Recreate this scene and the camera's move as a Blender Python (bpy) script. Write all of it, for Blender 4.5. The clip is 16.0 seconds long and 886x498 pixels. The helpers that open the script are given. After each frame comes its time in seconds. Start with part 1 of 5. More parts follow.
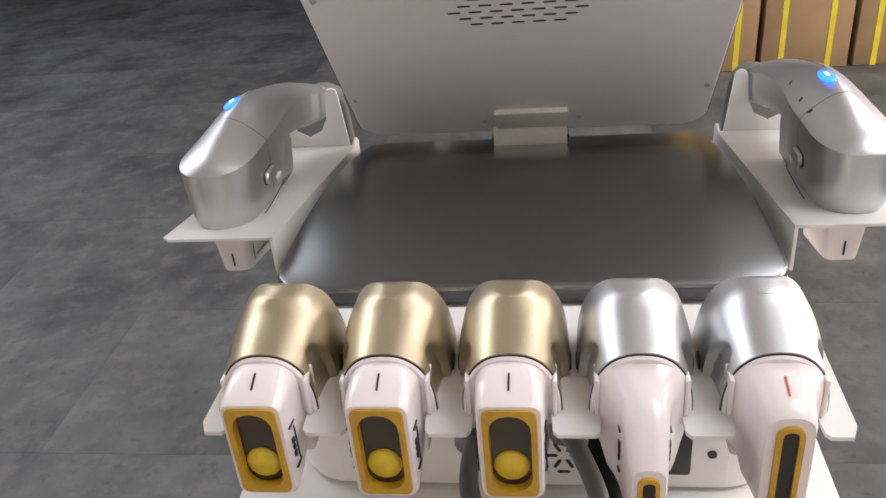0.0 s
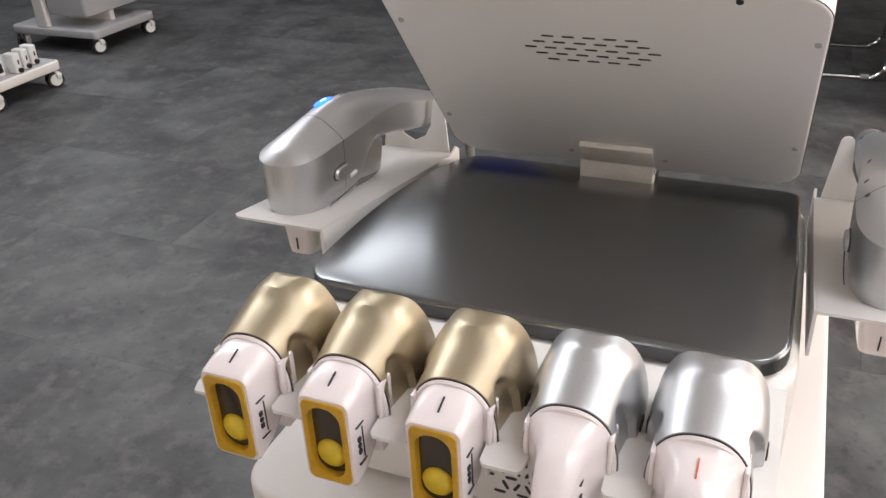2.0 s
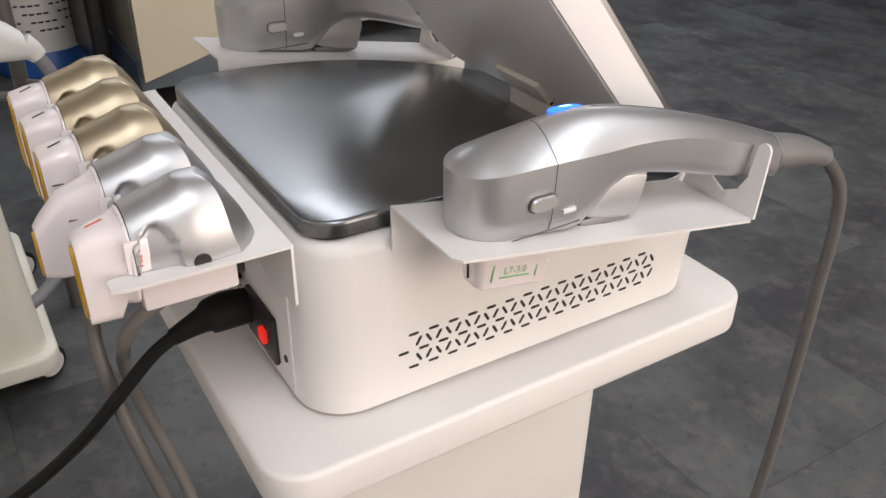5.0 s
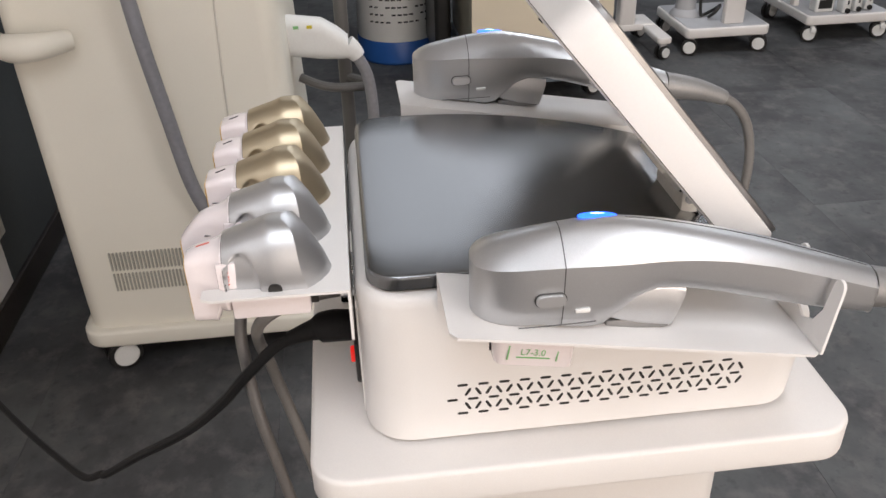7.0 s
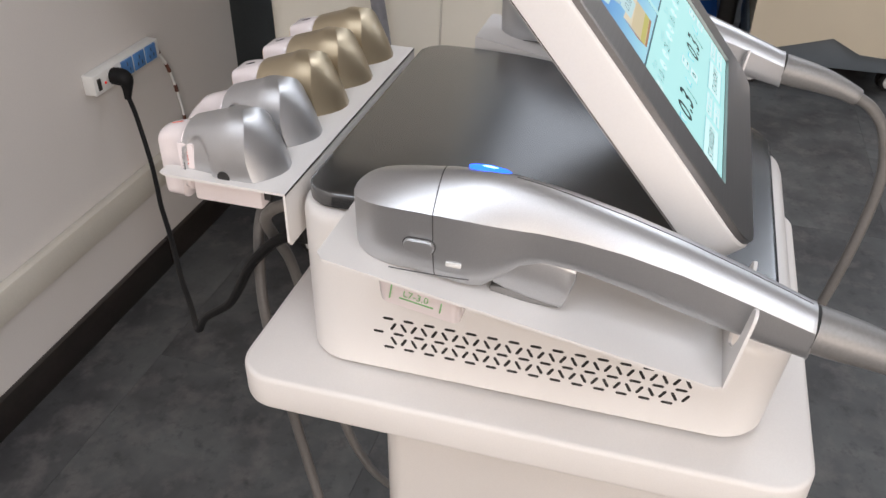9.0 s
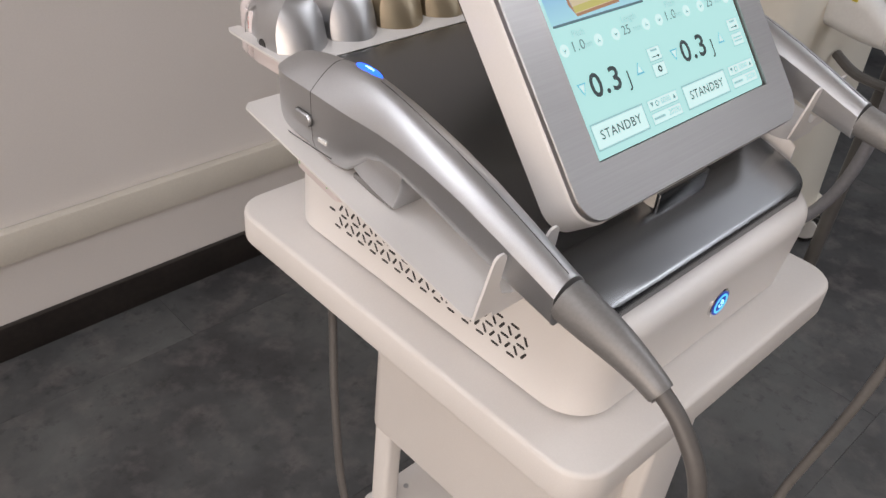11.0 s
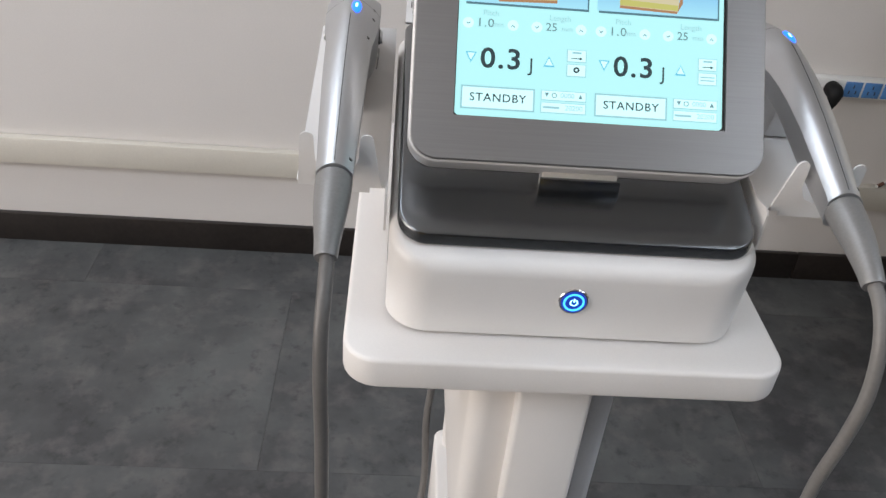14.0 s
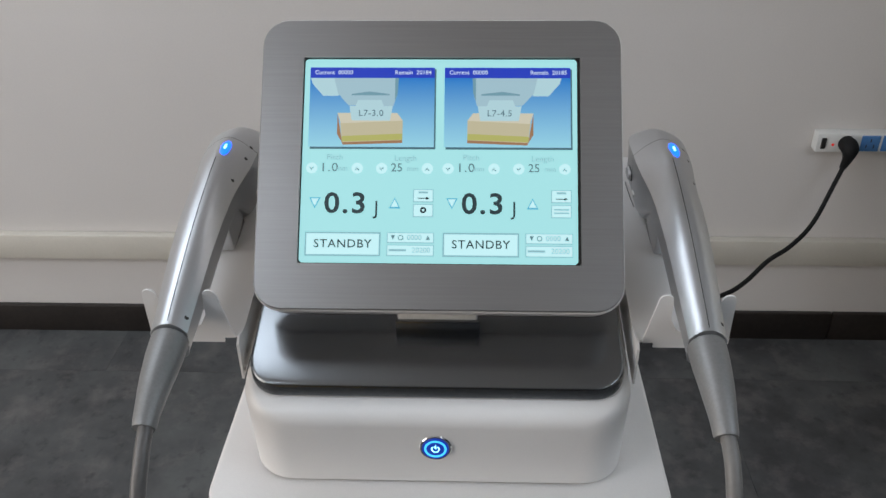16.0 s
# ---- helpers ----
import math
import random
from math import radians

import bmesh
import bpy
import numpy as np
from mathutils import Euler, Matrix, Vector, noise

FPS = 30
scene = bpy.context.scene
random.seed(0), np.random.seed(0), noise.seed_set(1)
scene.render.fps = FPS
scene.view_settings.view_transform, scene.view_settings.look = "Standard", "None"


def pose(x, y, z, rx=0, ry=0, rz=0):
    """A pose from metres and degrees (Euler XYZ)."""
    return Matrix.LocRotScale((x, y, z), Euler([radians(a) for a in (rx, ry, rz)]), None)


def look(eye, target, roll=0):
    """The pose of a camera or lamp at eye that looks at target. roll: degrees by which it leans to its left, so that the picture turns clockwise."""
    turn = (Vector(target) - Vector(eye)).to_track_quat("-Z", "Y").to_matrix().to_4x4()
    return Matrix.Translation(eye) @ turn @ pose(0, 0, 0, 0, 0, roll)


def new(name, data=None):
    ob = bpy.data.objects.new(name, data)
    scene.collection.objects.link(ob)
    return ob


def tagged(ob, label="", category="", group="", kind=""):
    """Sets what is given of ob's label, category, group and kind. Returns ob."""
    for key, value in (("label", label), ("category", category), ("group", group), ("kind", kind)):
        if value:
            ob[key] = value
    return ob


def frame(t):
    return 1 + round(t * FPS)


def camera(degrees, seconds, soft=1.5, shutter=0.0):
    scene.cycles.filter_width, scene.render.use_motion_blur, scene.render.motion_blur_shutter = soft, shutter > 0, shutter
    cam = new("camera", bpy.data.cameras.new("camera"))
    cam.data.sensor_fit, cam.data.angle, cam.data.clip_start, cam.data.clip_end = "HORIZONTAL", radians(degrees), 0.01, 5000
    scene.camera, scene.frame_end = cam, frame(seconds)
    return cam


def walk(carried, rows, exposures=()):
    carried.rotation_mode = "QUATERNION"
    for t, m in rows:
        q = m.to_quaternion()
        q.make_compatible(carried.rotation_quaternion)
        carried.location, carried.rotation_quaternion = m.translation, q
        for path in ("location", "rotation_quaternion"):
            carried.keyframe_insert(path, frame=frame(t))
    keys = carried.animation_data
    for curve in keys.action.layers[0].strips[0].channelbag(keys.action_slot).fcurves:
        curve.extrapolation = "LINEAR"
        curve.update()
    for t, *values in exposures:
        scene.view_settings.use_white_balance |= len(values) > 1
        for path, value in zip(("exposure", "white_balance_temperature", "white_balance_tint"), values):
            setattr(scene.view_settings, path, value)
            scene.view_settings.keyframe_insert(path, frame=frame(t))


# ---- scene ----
cam = camera(55.5, 16.0)
PATH = [
    (0, (-0.018, 0.564, 1.239), (0.248, -1.15, 0.244), -5.6),
    (0.5, (-0.071, 0.586, 1.272), (0.318, -1.135, 0.331), -4.4),
    (1, (-0.116, 0.608, 1.287), (0.428, -1.105, 0.41), -5.1),
    (1.5, (-0.145, 0.609, 1.276), (0.518, -1.051, 0.378), -4.4),
    (2, (-0.121, 0.556, 1.259), (0.581, -1.042, 0.281), -2.8),
    (2.5, (-0.168, 0.526, 1.252), (0.676, -0.956, 0.208), -1.7),
    (3, (-0.297, 0.494, 1.247), (0.922, -0.693, 0.195), -2.0),
    (3.5, (-0.371, 0.486, 1.229), (0.983, -0.546, 0.178), -0.6),
    (4, (-0.433, 0.480, 1.221), (0.912, -0.558, 0.168), 0.6),
    (4.2, (-0.467, 0.450, 1.219), (0.906, -0.580, 0.192), 1.1),
    (6.3, (-0.599, 0.217, 1.271), (1.051, -0.209, 0.223), -1.5),
    (6.5, (-0.618, 0.198, 1.281), (1.069, -0.102, 0.25), -1.6),
    (7, (-0.617, 0.175, 1.295), (1.09, -0.006, 0.269), -1.6),
    (7.5, (-0.597, 0.157, 1.28), (1.089, -0.054, 0.224), 0.1),
    (8, (-0.601, 0.064, 1.283), (1.076, 0.183, 0.199), -0.3),
    (8.5, (-0.599, -0.008, 1.277), (1.022, 0.348, 0.161), -1.0),
    (8.7, (-0.597, -0.022, 1.277), (1.014, 0.362, 0.156), -0.4),
    (10.8, (-0.514, -0.328, 1.275), (0.701, 0.762, 0.12), 5.5),
    (11, (-0.513, -0.348, 1.278), (0.675, 0.758, 0.108), 6.2),
    (11.5, (-0.531, -0.426, 1.277), (0.597, 0.717, 0.086), 8.8),
    (12, (-0.481, -0.472, 1.28), (0.464, 0.795, 0.055), 10.3),
    (12.5, (-0.32, -0.543, 1.273), (0.291, 0.913, 0.046), 8.6),
    (13, (-0.237, -0.597, 1.291), (0.15, 0.952, 0.088), 6.7),
    (13.5, (-0.203, -0.657, 1.289), (0.026, 0.951, 0.123), 5.6),
    (14, (-0.149, -0.681, 1.305), (-0.019, 0.95, 0.155), 5.6),
    (14.5, (-0.066, -0.652, 1.32), (-0.076, 1.007, 0.203), 3.1),
    (15, (0.0, -0.627, 1.357), (-0.056, 1.062, 0.287), 1.1),
    (15.5, (0.019, -0.62, 1.374), (-0.048, 1.082, 0.325), 0.4),
    (16, (0.027, -0.622, 1.366), (-0.04, 1.067, 0.296), -0.7),
]
walk(cam, [(t, look(eye, target, roll)) for t, eye, target, roll in PATH], [(0, 0.18, 6500, 14), (2, 0.18, 6550, 14), (3.5, -0.2, 6700, 14), (4.2, -0.3, 6500, 14), (6.3, -0.14, 6450, 14), (7.4, -0.17, 6400, 14), (8.7, -0.28, 6300, 14), (11, -0.57, 6550, 16), (12.2, 0.1, 6850, 14), (12.6, 0.25, 7200, 14), (13, 0.0, 6600, 13), (14, -0.25, 6050, 11), (15, -0.46, 5950, 9), (16, -0.62, 5930, 9)])

# ---- world and lights ----
world = bpy.data.worlds.new("world")
scene.world = world
world.use_nodes = True
world.node_tree.nodes["Background"].inputs[0].default_value = (0.5, 0.55, 0.6, 1)
world.node_tree.nodes["Background"].inputs[1].default_value = 0.05


def area_lamp(name, x, y, z, sx, sy, watts, colour):
    data = bpy.data.lights.new(name, "AREA")
    data.shape, data.size, data.size_y, data.energy, data.color = "RECTANGLE", sx, sy, watts, colour
    ob = new(name, data)
    ob.matrix_world = pose(x, y, z)
    return ob


CEIL = 2.75
# ceiling panels out of view, placed to suit how things are lit
PANELS = [(-1.35, 0.45, 19, 1.4, 0.7), (2.0, -0.95, 23, 1.3, 0.7), (4.1, -2.9, 38, 1.6, 0.9), (3.5, -0.4, 6, 2.6, 1.6), (1.75, -2.7, 13, 0.6, 1.4), (-1.7, -1.45, 31, 1.6, 0.9)]
# 38 W added to lift the far floor, 6 W for the lid's reflection
for px, py, watts, pw, pd in PANELS:
    area_lamp("ceiling_lamp", px, py, CEIL - 0.05, pw, pd, watts, (0.92, 0.965, 1.0))
# warm side light from an added, unseen window in the west wall
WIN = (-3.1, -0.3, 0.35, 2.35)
west_lamp = area_lamp("added_west_light", -3.17, (WIN[0] + WIN[1]) / 2, (WIN[2] + WIN[3]) / 2, WIN[3] - WIN[2], WIN[1] - WIN[0], 112, (1.0, 0.865, 0.73))
west_lamp.matrix_world = pose(-3.17, (WIN[0] + WIN[1]) / 2, (WIN[2] + WIN[3]) / 2, 0, -90, 0)


# ---- materials ----
def mat(name, colour, rough=0.5, metal=0.0, grain=0.0, grain_scale=200.0, stain=0.0, stain_scale=6.0, bump=0.0,
        bump_scale=400.0, stretch=(1, 1, 1), coat=0.0, rough_var=0.0):
    m = bpy.data.materials.new(name)
    m.use_nodes = True
    nt = m.node_tree
    b = nt.nodes["Principled BSDF"]
    b.inputs["Roughness"].default_value, b.inputs["Metallic"].default_value = rough, metal
    b.inputs["Coat Weight"].default_value = coat
    b.inputs["Base Color"].default_value = (*colour, 1)
    co = nt.nodes.new("ShaderNodeTexCoord")
    mp = nt.nodes.new("ShaderNodeMapping")
    mp.inputs["Scale"].default_value = stretch
    nt.links.new(co.outputs["Object"], mp.inputs["Vector"])

    def noise_node(scale, detail):
        n = nt.nodes.new("ShaderNodeTexNoise")
        n.inputs["Scale"].default_value, n.inputs["Detail"].default_value = scale, detail
        nt.links.new(mp.outputs["Vector"], n.inputs["Vector"])
        return n

    if grain or stain:
        last = None
        for amount, scale, detail in ((stain, stain_scale, 5), (grain, grain_scale, 2)):
            if not amount:
                continue
            n = noise_node(scale, detail)
            r = nt.nodes.new("ShaderNodeMapRange")
            r.inputs[1].default_value, r.inputs[2].default_value = 0.3, 0.7
            r.inputs[3].default_value, r.inputs[4].default_value = 1 - amount, 1 + amount
            nt.links.new(n.outputs["Fac"], r.inputs[0])
            mul = nt.nodes.new("ShaderNodeVectorMath")
            mul.operation = "SCALE"
            if last is None:
                mul.inputs[0].default_value = colour
            else:
                nt.links.new(last, mul.inputs[0])
            nt.links.new(r.outputs[0], mul.inputs["Scale"])
            last = mul.outputs[0]
        nt.links.new(last, b.inputs["Base Color"])
    if rough_var:
        n = noise_node(stain_scale * 2, 4)
        r = nt.nodes.new("ShaderNodeMapRange")
        r.inputs[3].default_value, r.inputs[4].default_value = max(rough - rough_var, 0.02), rough + rough_var
        nt.links.new(n.outputs["Fac"], r.inputs[0])
        nt.links.new(r.outputs[0], b.inputs["Roughness"])
    if bump:
        n = noise_node(bump_scale, 3)
        bp = nt.nodes.new("ShaderNodeBump")
        bp.inputs["Strength"].default_value, bp.inputs["Distance"].default_value = bump, 0.001
        nt.links.new(n.outputs["Fac"], bp.inputs["Height"])
        nt.links.new(bp.outputs["Normal"], b.inputs["Normal"])
    return m


def glow(name, colour, strength, coat=0.4):
    m = bpy.data.materials.new(name)
    m.use_nodes = True
    b = m.node_tree.nodes["Principled BSDF"]
    b.inputs["Base Color"].default_value = (0.02, 0.02, 0.02, 1)
    b.inputs["Roughness"].default_value, b.inputs["Specular IOR Level"].default_value = 0.55, 0.3
    b.inputs["Emission Color"].default_value, b.inputs["Emission Strength"].default_value = (*colour, 1), strength
    b.inputs["Coat Weight"].default_value, b.inputs["Coat Roughness"].default_value = coat, 0.30
    return m


def glow_ramp(name, low, high, strength, lo, hi):
    """A glowing picture that shades from low to high along the object's local z."""
    m = glow(name, low, strength)
    nt = m.node_tree
    co, sep = nt.nodes.new("ShaderNodeTexCoord"), nt.nodes.new("ShaderNodeSeparateXYZ")
    mr, mix = nt.nodes.new("ShaderNodeMapRange"), nt.nodes.new("ShaderNodeMix")
    mix.data_type = "RGBA"
    mr.inputs[1].default_value, mr.inputs[2].default_value = lo, hi
    mix.inputs[6].default_value, mix.inputs[7].default_value = (*low, 1), (*high, 1)
    nt.links.new(co.outputs["Object"], sep.inputs[0])
    nt.links.new(sep.outputs["Z"], mr.inputs[0])
    nt.links.new(mr.outputs[0], mix.inputs[0])
    nt.links.new(mix.outputs[2], nt.nodes["Principled BSDF"].inputs["Emission Color"])
    return m


WHITE = mat("white_powder_coat", (0.73, 0.71, 0.69), 0.42, grain=0.012, grain_scale=900, stain=0.02, bump=0.12, bump_scale=1600, rough_var=0.06)
WHITE_B = mat("white_moulded_plastic", (0.75, 0.73, 0.71), 0.33, grain=0.01, grain_scale=700, stain=0.02, bump=0.05, bump_scale=900, rough_var=0.05)
CART = mat("white_trolley_steel", (0.76, 0.73, 0.70), 0.45, grain=0.015, grain_scale=800, stain=0.03, bump=0.15, bump_scale=1400, rough_var=0.06)
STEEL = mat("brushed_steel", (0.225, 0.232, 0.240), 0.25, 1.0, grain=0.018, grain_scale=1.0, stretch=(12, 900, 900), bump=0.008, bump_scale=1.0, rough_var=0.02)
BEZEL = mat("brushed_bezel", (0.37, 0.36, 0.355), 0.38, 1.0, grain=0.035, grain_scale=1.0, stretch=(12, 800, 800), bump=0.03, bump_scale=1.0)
CHROME = mat("chrome", (0.75, 0.75, 0.76), 0.15, 1.0, grain=0.02)
SILVER = mat("silver_lacquer", (0.56, 0.565, 0.575), 0.40, 0.92, grain=0.05, grain_scale=1800, coat=0.1, bump=0.03, bump_scale=2500)
SILVER_D = mat("silver_lacquer_seam", (0.08, 0.08, 0.08), 0.5, 0.2, grain=0.1)
GOLD = mat("champagne_lacquer", (0.48, 0.405, 0.285), 0.38, 0.88, grain=0.05, grain_scale=1800, coat=0.1, bump=0.03, bump_scale=2500)
PEARL = mat("pearl_plastic", (0.80, 0.73, 0.73), 0.22, grain=0.01, grain_scale=500, stain=0.015, coat=0.5)
YELLOW = mat("amber_plastic", (0.55, 0.31, 0.02), 0.3, grain=0.08, grain_scale=300, stain=0.1, stain_scale=60, coat=0.3)
AMBER_D = mat("dark_amber_window", (0.030, 0.018, 0.006), 0.2, grain=0.2, stain=0.4, stain_scale=90, coat=0.5)
BALL = mat("yellow_rubber", (0.62, 0.44, 0.025), 0.35, grain=0.08, grain_scale=300, stain=0.08, stain_scale=90)
DARK = mat("dark_plastic", (0.02, 0.019, 0.018), 0.35, grain=0.15, grain_scale=300)
BLACK = mat("black_rubber", (0.008, 0.008, 0.0085), 0.6, grain=0.15, grain_scale=400, bump=0.1, bump_scale=300)
BLACK.node_tree.nodes["Principled BSDF"].inputs["Specular IOR Level"].default_value = 0.22
RELIEF = mat("grey_strain_relief", (0.24, 0.236, 0.232), 0.45, 0.4, grain=0.05, grain_scale=500, bump=0.05, bump_scale=700)
CABLE = mat("grey_cable", (0.165, 0.157, 0.148), 0.42, grain=0.05, grain_scale=300, stain=0.05, stain_scale=30)
# same cable as CABLE, darkened to paint the shade on this one
CABLE_N = mat("grey_cable_shaded", (0.115, 0.108, 0.102), 0.42, grain=0.05, grain_scale=300, stain=0.06, stain_scale=30)
CABLE_D = mat("dark_grey_cable", (0.10, 0.095, 0.09), 0.42, grain=0.05, grain_scale=300, stain=0.06, stain_scale=30)
INK = mat("black_ink", (0.015, 0.015, 0.02), 0.5, grain=0.1)
INK_R = mat("red_ink", (0.62, 0.12, 0.08), 0.5, grain=0.1)
INK_G = mat("green_ink", (0.22, 0.48, 0.20), 0.5, grain=0.1)
LED = glow("led_blue_lens", (0.01, 0.10, 1.0), 5.0)
LED_C = glow("led_white_core", (0.35, 0.85, 1.0), 5.0)
RING = glow("button_blue_ring", (0.0, 0.05, 0.55), 0.9)
RING_C = glow("button_cyan_ring", (0.10, 0.62, 1.0), 2.0)
RED = glow("switch_red", (1.0, 0.02, 0.01), 0.8)
HINGE = mat("champagne_metal", (0.78, 0.745, 0.68), 0.48, 0.2, grain=0.04, grain_scale=300, stain=0.05, stain_scale=40)
WALL = mat("wall_paint", (0.66, 0.63, 0.605), 0.6, grain=0.015, grain_scale=250, stain=0.025, stain_scale=2.5, bump=0.12, bump_scale=220)
DUCT = mat("cream_duct", (0.62, 0.585, 0.515), 0.45, grain=0.02, grain_scale=200, stain=0.05, stain_scale=5)
SKIRT = mat("dark_skirting", (0.02, 0.016, 0.014), 0.35, grain=0.2, grain_scale=90, stain=0.2, stain_scale=7)
GLASS_D = mat("dark_back_wall", (0.05, 0.055, 0.055), 0.5, grain=0.1, stain=0.2, stain_scale=3)
SLOT = mat("beige_slot", (0.36, 0.345, 0.30), 0.6, grain=0.05)
SCREED = mat("dark_screed", (0.050, 0.050, 0.052), 0.75, grain=0.1)
CREAM = mat("cream_enamel", (0.68, 0.60, 0.46), 0.38, grain=0.012, grain_scale=500, stain=0.03, stain_scale=3, rough_var=0.05)
CREAM_L = mat("ivory_enamel", (0.80, 0.765, 0.67), 0.38, grain=0.012, grain_scale=500, stain=0.03, stain_scale=3)
GREYBLUE = mat("grey_blue_base", (0.15, 0.18, 0.21), 0.45, grain=0.03, grain_scale=300, stain=0.06)
GREY_P = mat("light_grey_plastic", (0.42, 0.42, 0.43), 0.42, grain=0.02, grain_scale=300, stain=0.05)
BLUE = mat("blue_plastic", (0.02, 0.10, 0.36), 0.4, grain=0.05, stain=0.08)
BLUE_B = mat("royal_blue_bin", (0.01, 0.02, 0.30), 0.4, grain=0.05, stain=0.08)
CARTON = mat("brown_cardboard", (0.26, 0.165, 0.085), 0.8, grain=0.06, grain_scale=300, stain=0.12, stain_scale=7, bump=0.2, bump_scale=250)
TAPE = mat("yellow_tape", (0.62, 0.50, 0.03), 0.35, grain=0.06, stain=0.1, stain_scale=20)
CEILING = mat("ceiling_paint", (0.78, 0.775, 0.77), 0.8, grain=0.02, stain=0.03, bump=0.1)
LAMP = glow("lamp_diffuser", (0.92, 0.965, 1.0), 1.5, 0.0)
SOCKET = mat("socket_blue", (0.08, 0.22, 0.50), 0.4, grain=0.05, stain=0.05)
GLASS = mat("window_glass", (1, 1, 1), 0.02)
GLASS.node_tree.nodes["Principled BSDF"].inputs["Transmission Weight"].default_value = 1.0
PALE = mat("pale_label", (0.72, 0.72, 0.70), 0.5, grain=0.02, stain=0.04, stain_scale=12)


def floor_material():
    m = mat("grey_vinyl_tile", (0.070, 0.070, 0.073), 0.36, bump=0.15, bump_scale=160)
    nt = m.node_tree
    b = nt.nodes["Principled BSDF"]
    geo, info = nt.nodes.new("ShaderNodeNewGeometry"), nt.nodes.new("ShaderNodeObjectInfo")
    out = None
    for scale, detail, lo, hi, colour_a, colour_b in ((3.2, 6, 0.36, 0.66, (0.045, 0.0445, 0.047), (0.104, 0.108, 0.108)),
                                                      (14, 8, 0.50, 0.74, None, (0.158, 0.146, 0.143)),
                                                      (34, 4, 0.56, 0.80, None, (0.018, 0.018, 0.020))):
        n, r, mix = nt.nodes.new("ShaderNodeTexNoise"), nt.nodes.new("ShaderNodeMapRange"), nt.nodes.new("ShaderNodeMix")
        mix.data_type = "RGBA"
        n.inputs["Scale"].default_value, n.inputs["Detail"].default_value, n.inputs["Roughness"].default_value = scale, detail, 0.62
        r.inputs[1].default_value, r.inputs[2].default_value = lo, hi
        r.inputs[4].default_value = 1.0 if colour_a else 0.65
        shift = nt.nodes.new("ShaderNodeVectorMath")
        shift.operation = "ADD"
        nt.links.new(geo.outputs["Position"], shift.inputs[0])
        nt.links.new(info.outputs["Random"], shift.inputs[1])
        nt.links.new(shift.outputs[0], n.inputs["Vector"])
        nt.links.new(n.outputs["Fac"], r.inputs[0])
        nt.links.new(r.outputs[0], mix.inputs[0])
        if out is None:
            mix.inputs[6].default_value = (*colour_a, 1)
        else:
            nt.links.new(out, mix.inputs[6])
        mix.inputs[7].default_value = (*colour_b, 1)
        out = mix.outputs[2]
    nt.links.new(out, b.inputs["Base Color"])
    rr, rn = nt.nodes.new("ShaderNodeMapRange"), nt.nodes.new("ShaderNodeTexNoise")
    rn.inputs["Scale"].default_value, rn.inputs["Detail"].default_value = 9, 6
    nt.links.new(geo.outputs["Position"], rn.inputs["Vector"])
    rr.inputs[3].default_value, rr.inputs[4].default_value = 0.42, 0.72
    b.inputs["Specular IOR Level"].default_value = 0.35
    nt.links.new(rn.outputs["Fac"], rr.inputs[0])
    nt.links.new(rr.outputs[0], b.inputs["Roughness"])
    return m


TILE = floor_material()


# ---- building helpers ----
def at_of(ob):
    p = Vector((0, 0, 0))
    while ob:
        p = p + ob.location
        ob = ob.parent
    return p


def thing(name, label, category, at=(0, 0, 0), group=""):
    ob = new(name)
    ob.empty_display_size = 0.05
    ob.location = at
    return tagged(ob, label, category, group)


def link_mesh(name, bm, material, smooth):
    me = bpy.data.meshes.new(name)
    bmesh.ops.recalc_face_normals(bm, faces=bm.faces[:])
    bm.to_mesh(me)
    bm.free()
    me.materials.append(material)
    if smooth:
        me.polygons.foreach_set("use_smooth", [True] * len(me.polygons))
        me.set_sharp_from_angle(angle=radians(32))
    return me


def part(name, bm, material, parent, label="", smooth=True):
    """One mesh, written in the world's coordinates, under a thing or a part."""
    bm.transform(Matrix.Translation(-at_of(parent)))
    ob = new(name, link_mesh(name, bm, material, smooth))
    ob.parent = parent
    return tagged(ob, label)


def structure(name, bm, material, label, category, kind="structure"):
    return tagged(new(name, link_mesh(name, bm, material, True)), label, category, "", kind)


def box(x0, x1, y0, y1, z0, z1, bevel=0.0, seg=2, bm=None):
    own = bmesh.new()
    bmesh.ops.create_cube(own, size=1)
    for v in own.verts:
        v.co = Vector(((x0 + x1) / 2 + v.co.x * (x1 - x0), (y0 + y1) / 2 + v.co.y * (y1 - y0), (z0 + z1) / 2 + v.co.z * (z1 - z0)))
    if bevel:
        bmesh.ops.bevel(own, geom=own.edges[:], offset=bevel, segments=seg, affect="EDGES", profile=0.5)
    return join(bm, own)


def join(bm, own):
    if bm is None:
        return own
    me = bpy.data.meshes.new("tmp")
    own.to_mesh(me)
    own.free()
    bm.from_mesh(me)
    bpy.data.meshes.remove(me)
    return bm


def rounded(x0, x1, y0, y1, r, seg=8):
    """The outline of a rectangle with rounded corners."""
    pts = []
    for cx, cy, a0 in ((x1 - r, y1 - r, 0), (x0 + r, y1 - r, 90), (x0 + r, y0 + r, 180), (x1 - r, y0 + r, 270)):
        for i in range(seg + 1):
            a = radians(a0 + 90 * i / seg)
            pts.append((cx + r * math.cos(a), cy + r * math.sin(a)))
    return pts


def loft(rings, cap=True, closed=True, bm=None):
    own = bmesh.new()
    loops = [[own.verts.new(p) for p in ring] for ring in rings]
    n = len(loops[0])
    for a, b in zip(loops, loops[1:]):
        for i in range(n if closed else n - 1):
            j = (i + 1) % n
            own.faces.new((a[i], a[j], b[j], b[i]))
    if cap:
        own.faces.new(loops[0][::-1])
        own.faces.new(loops[-1])
    return join(bm, own)


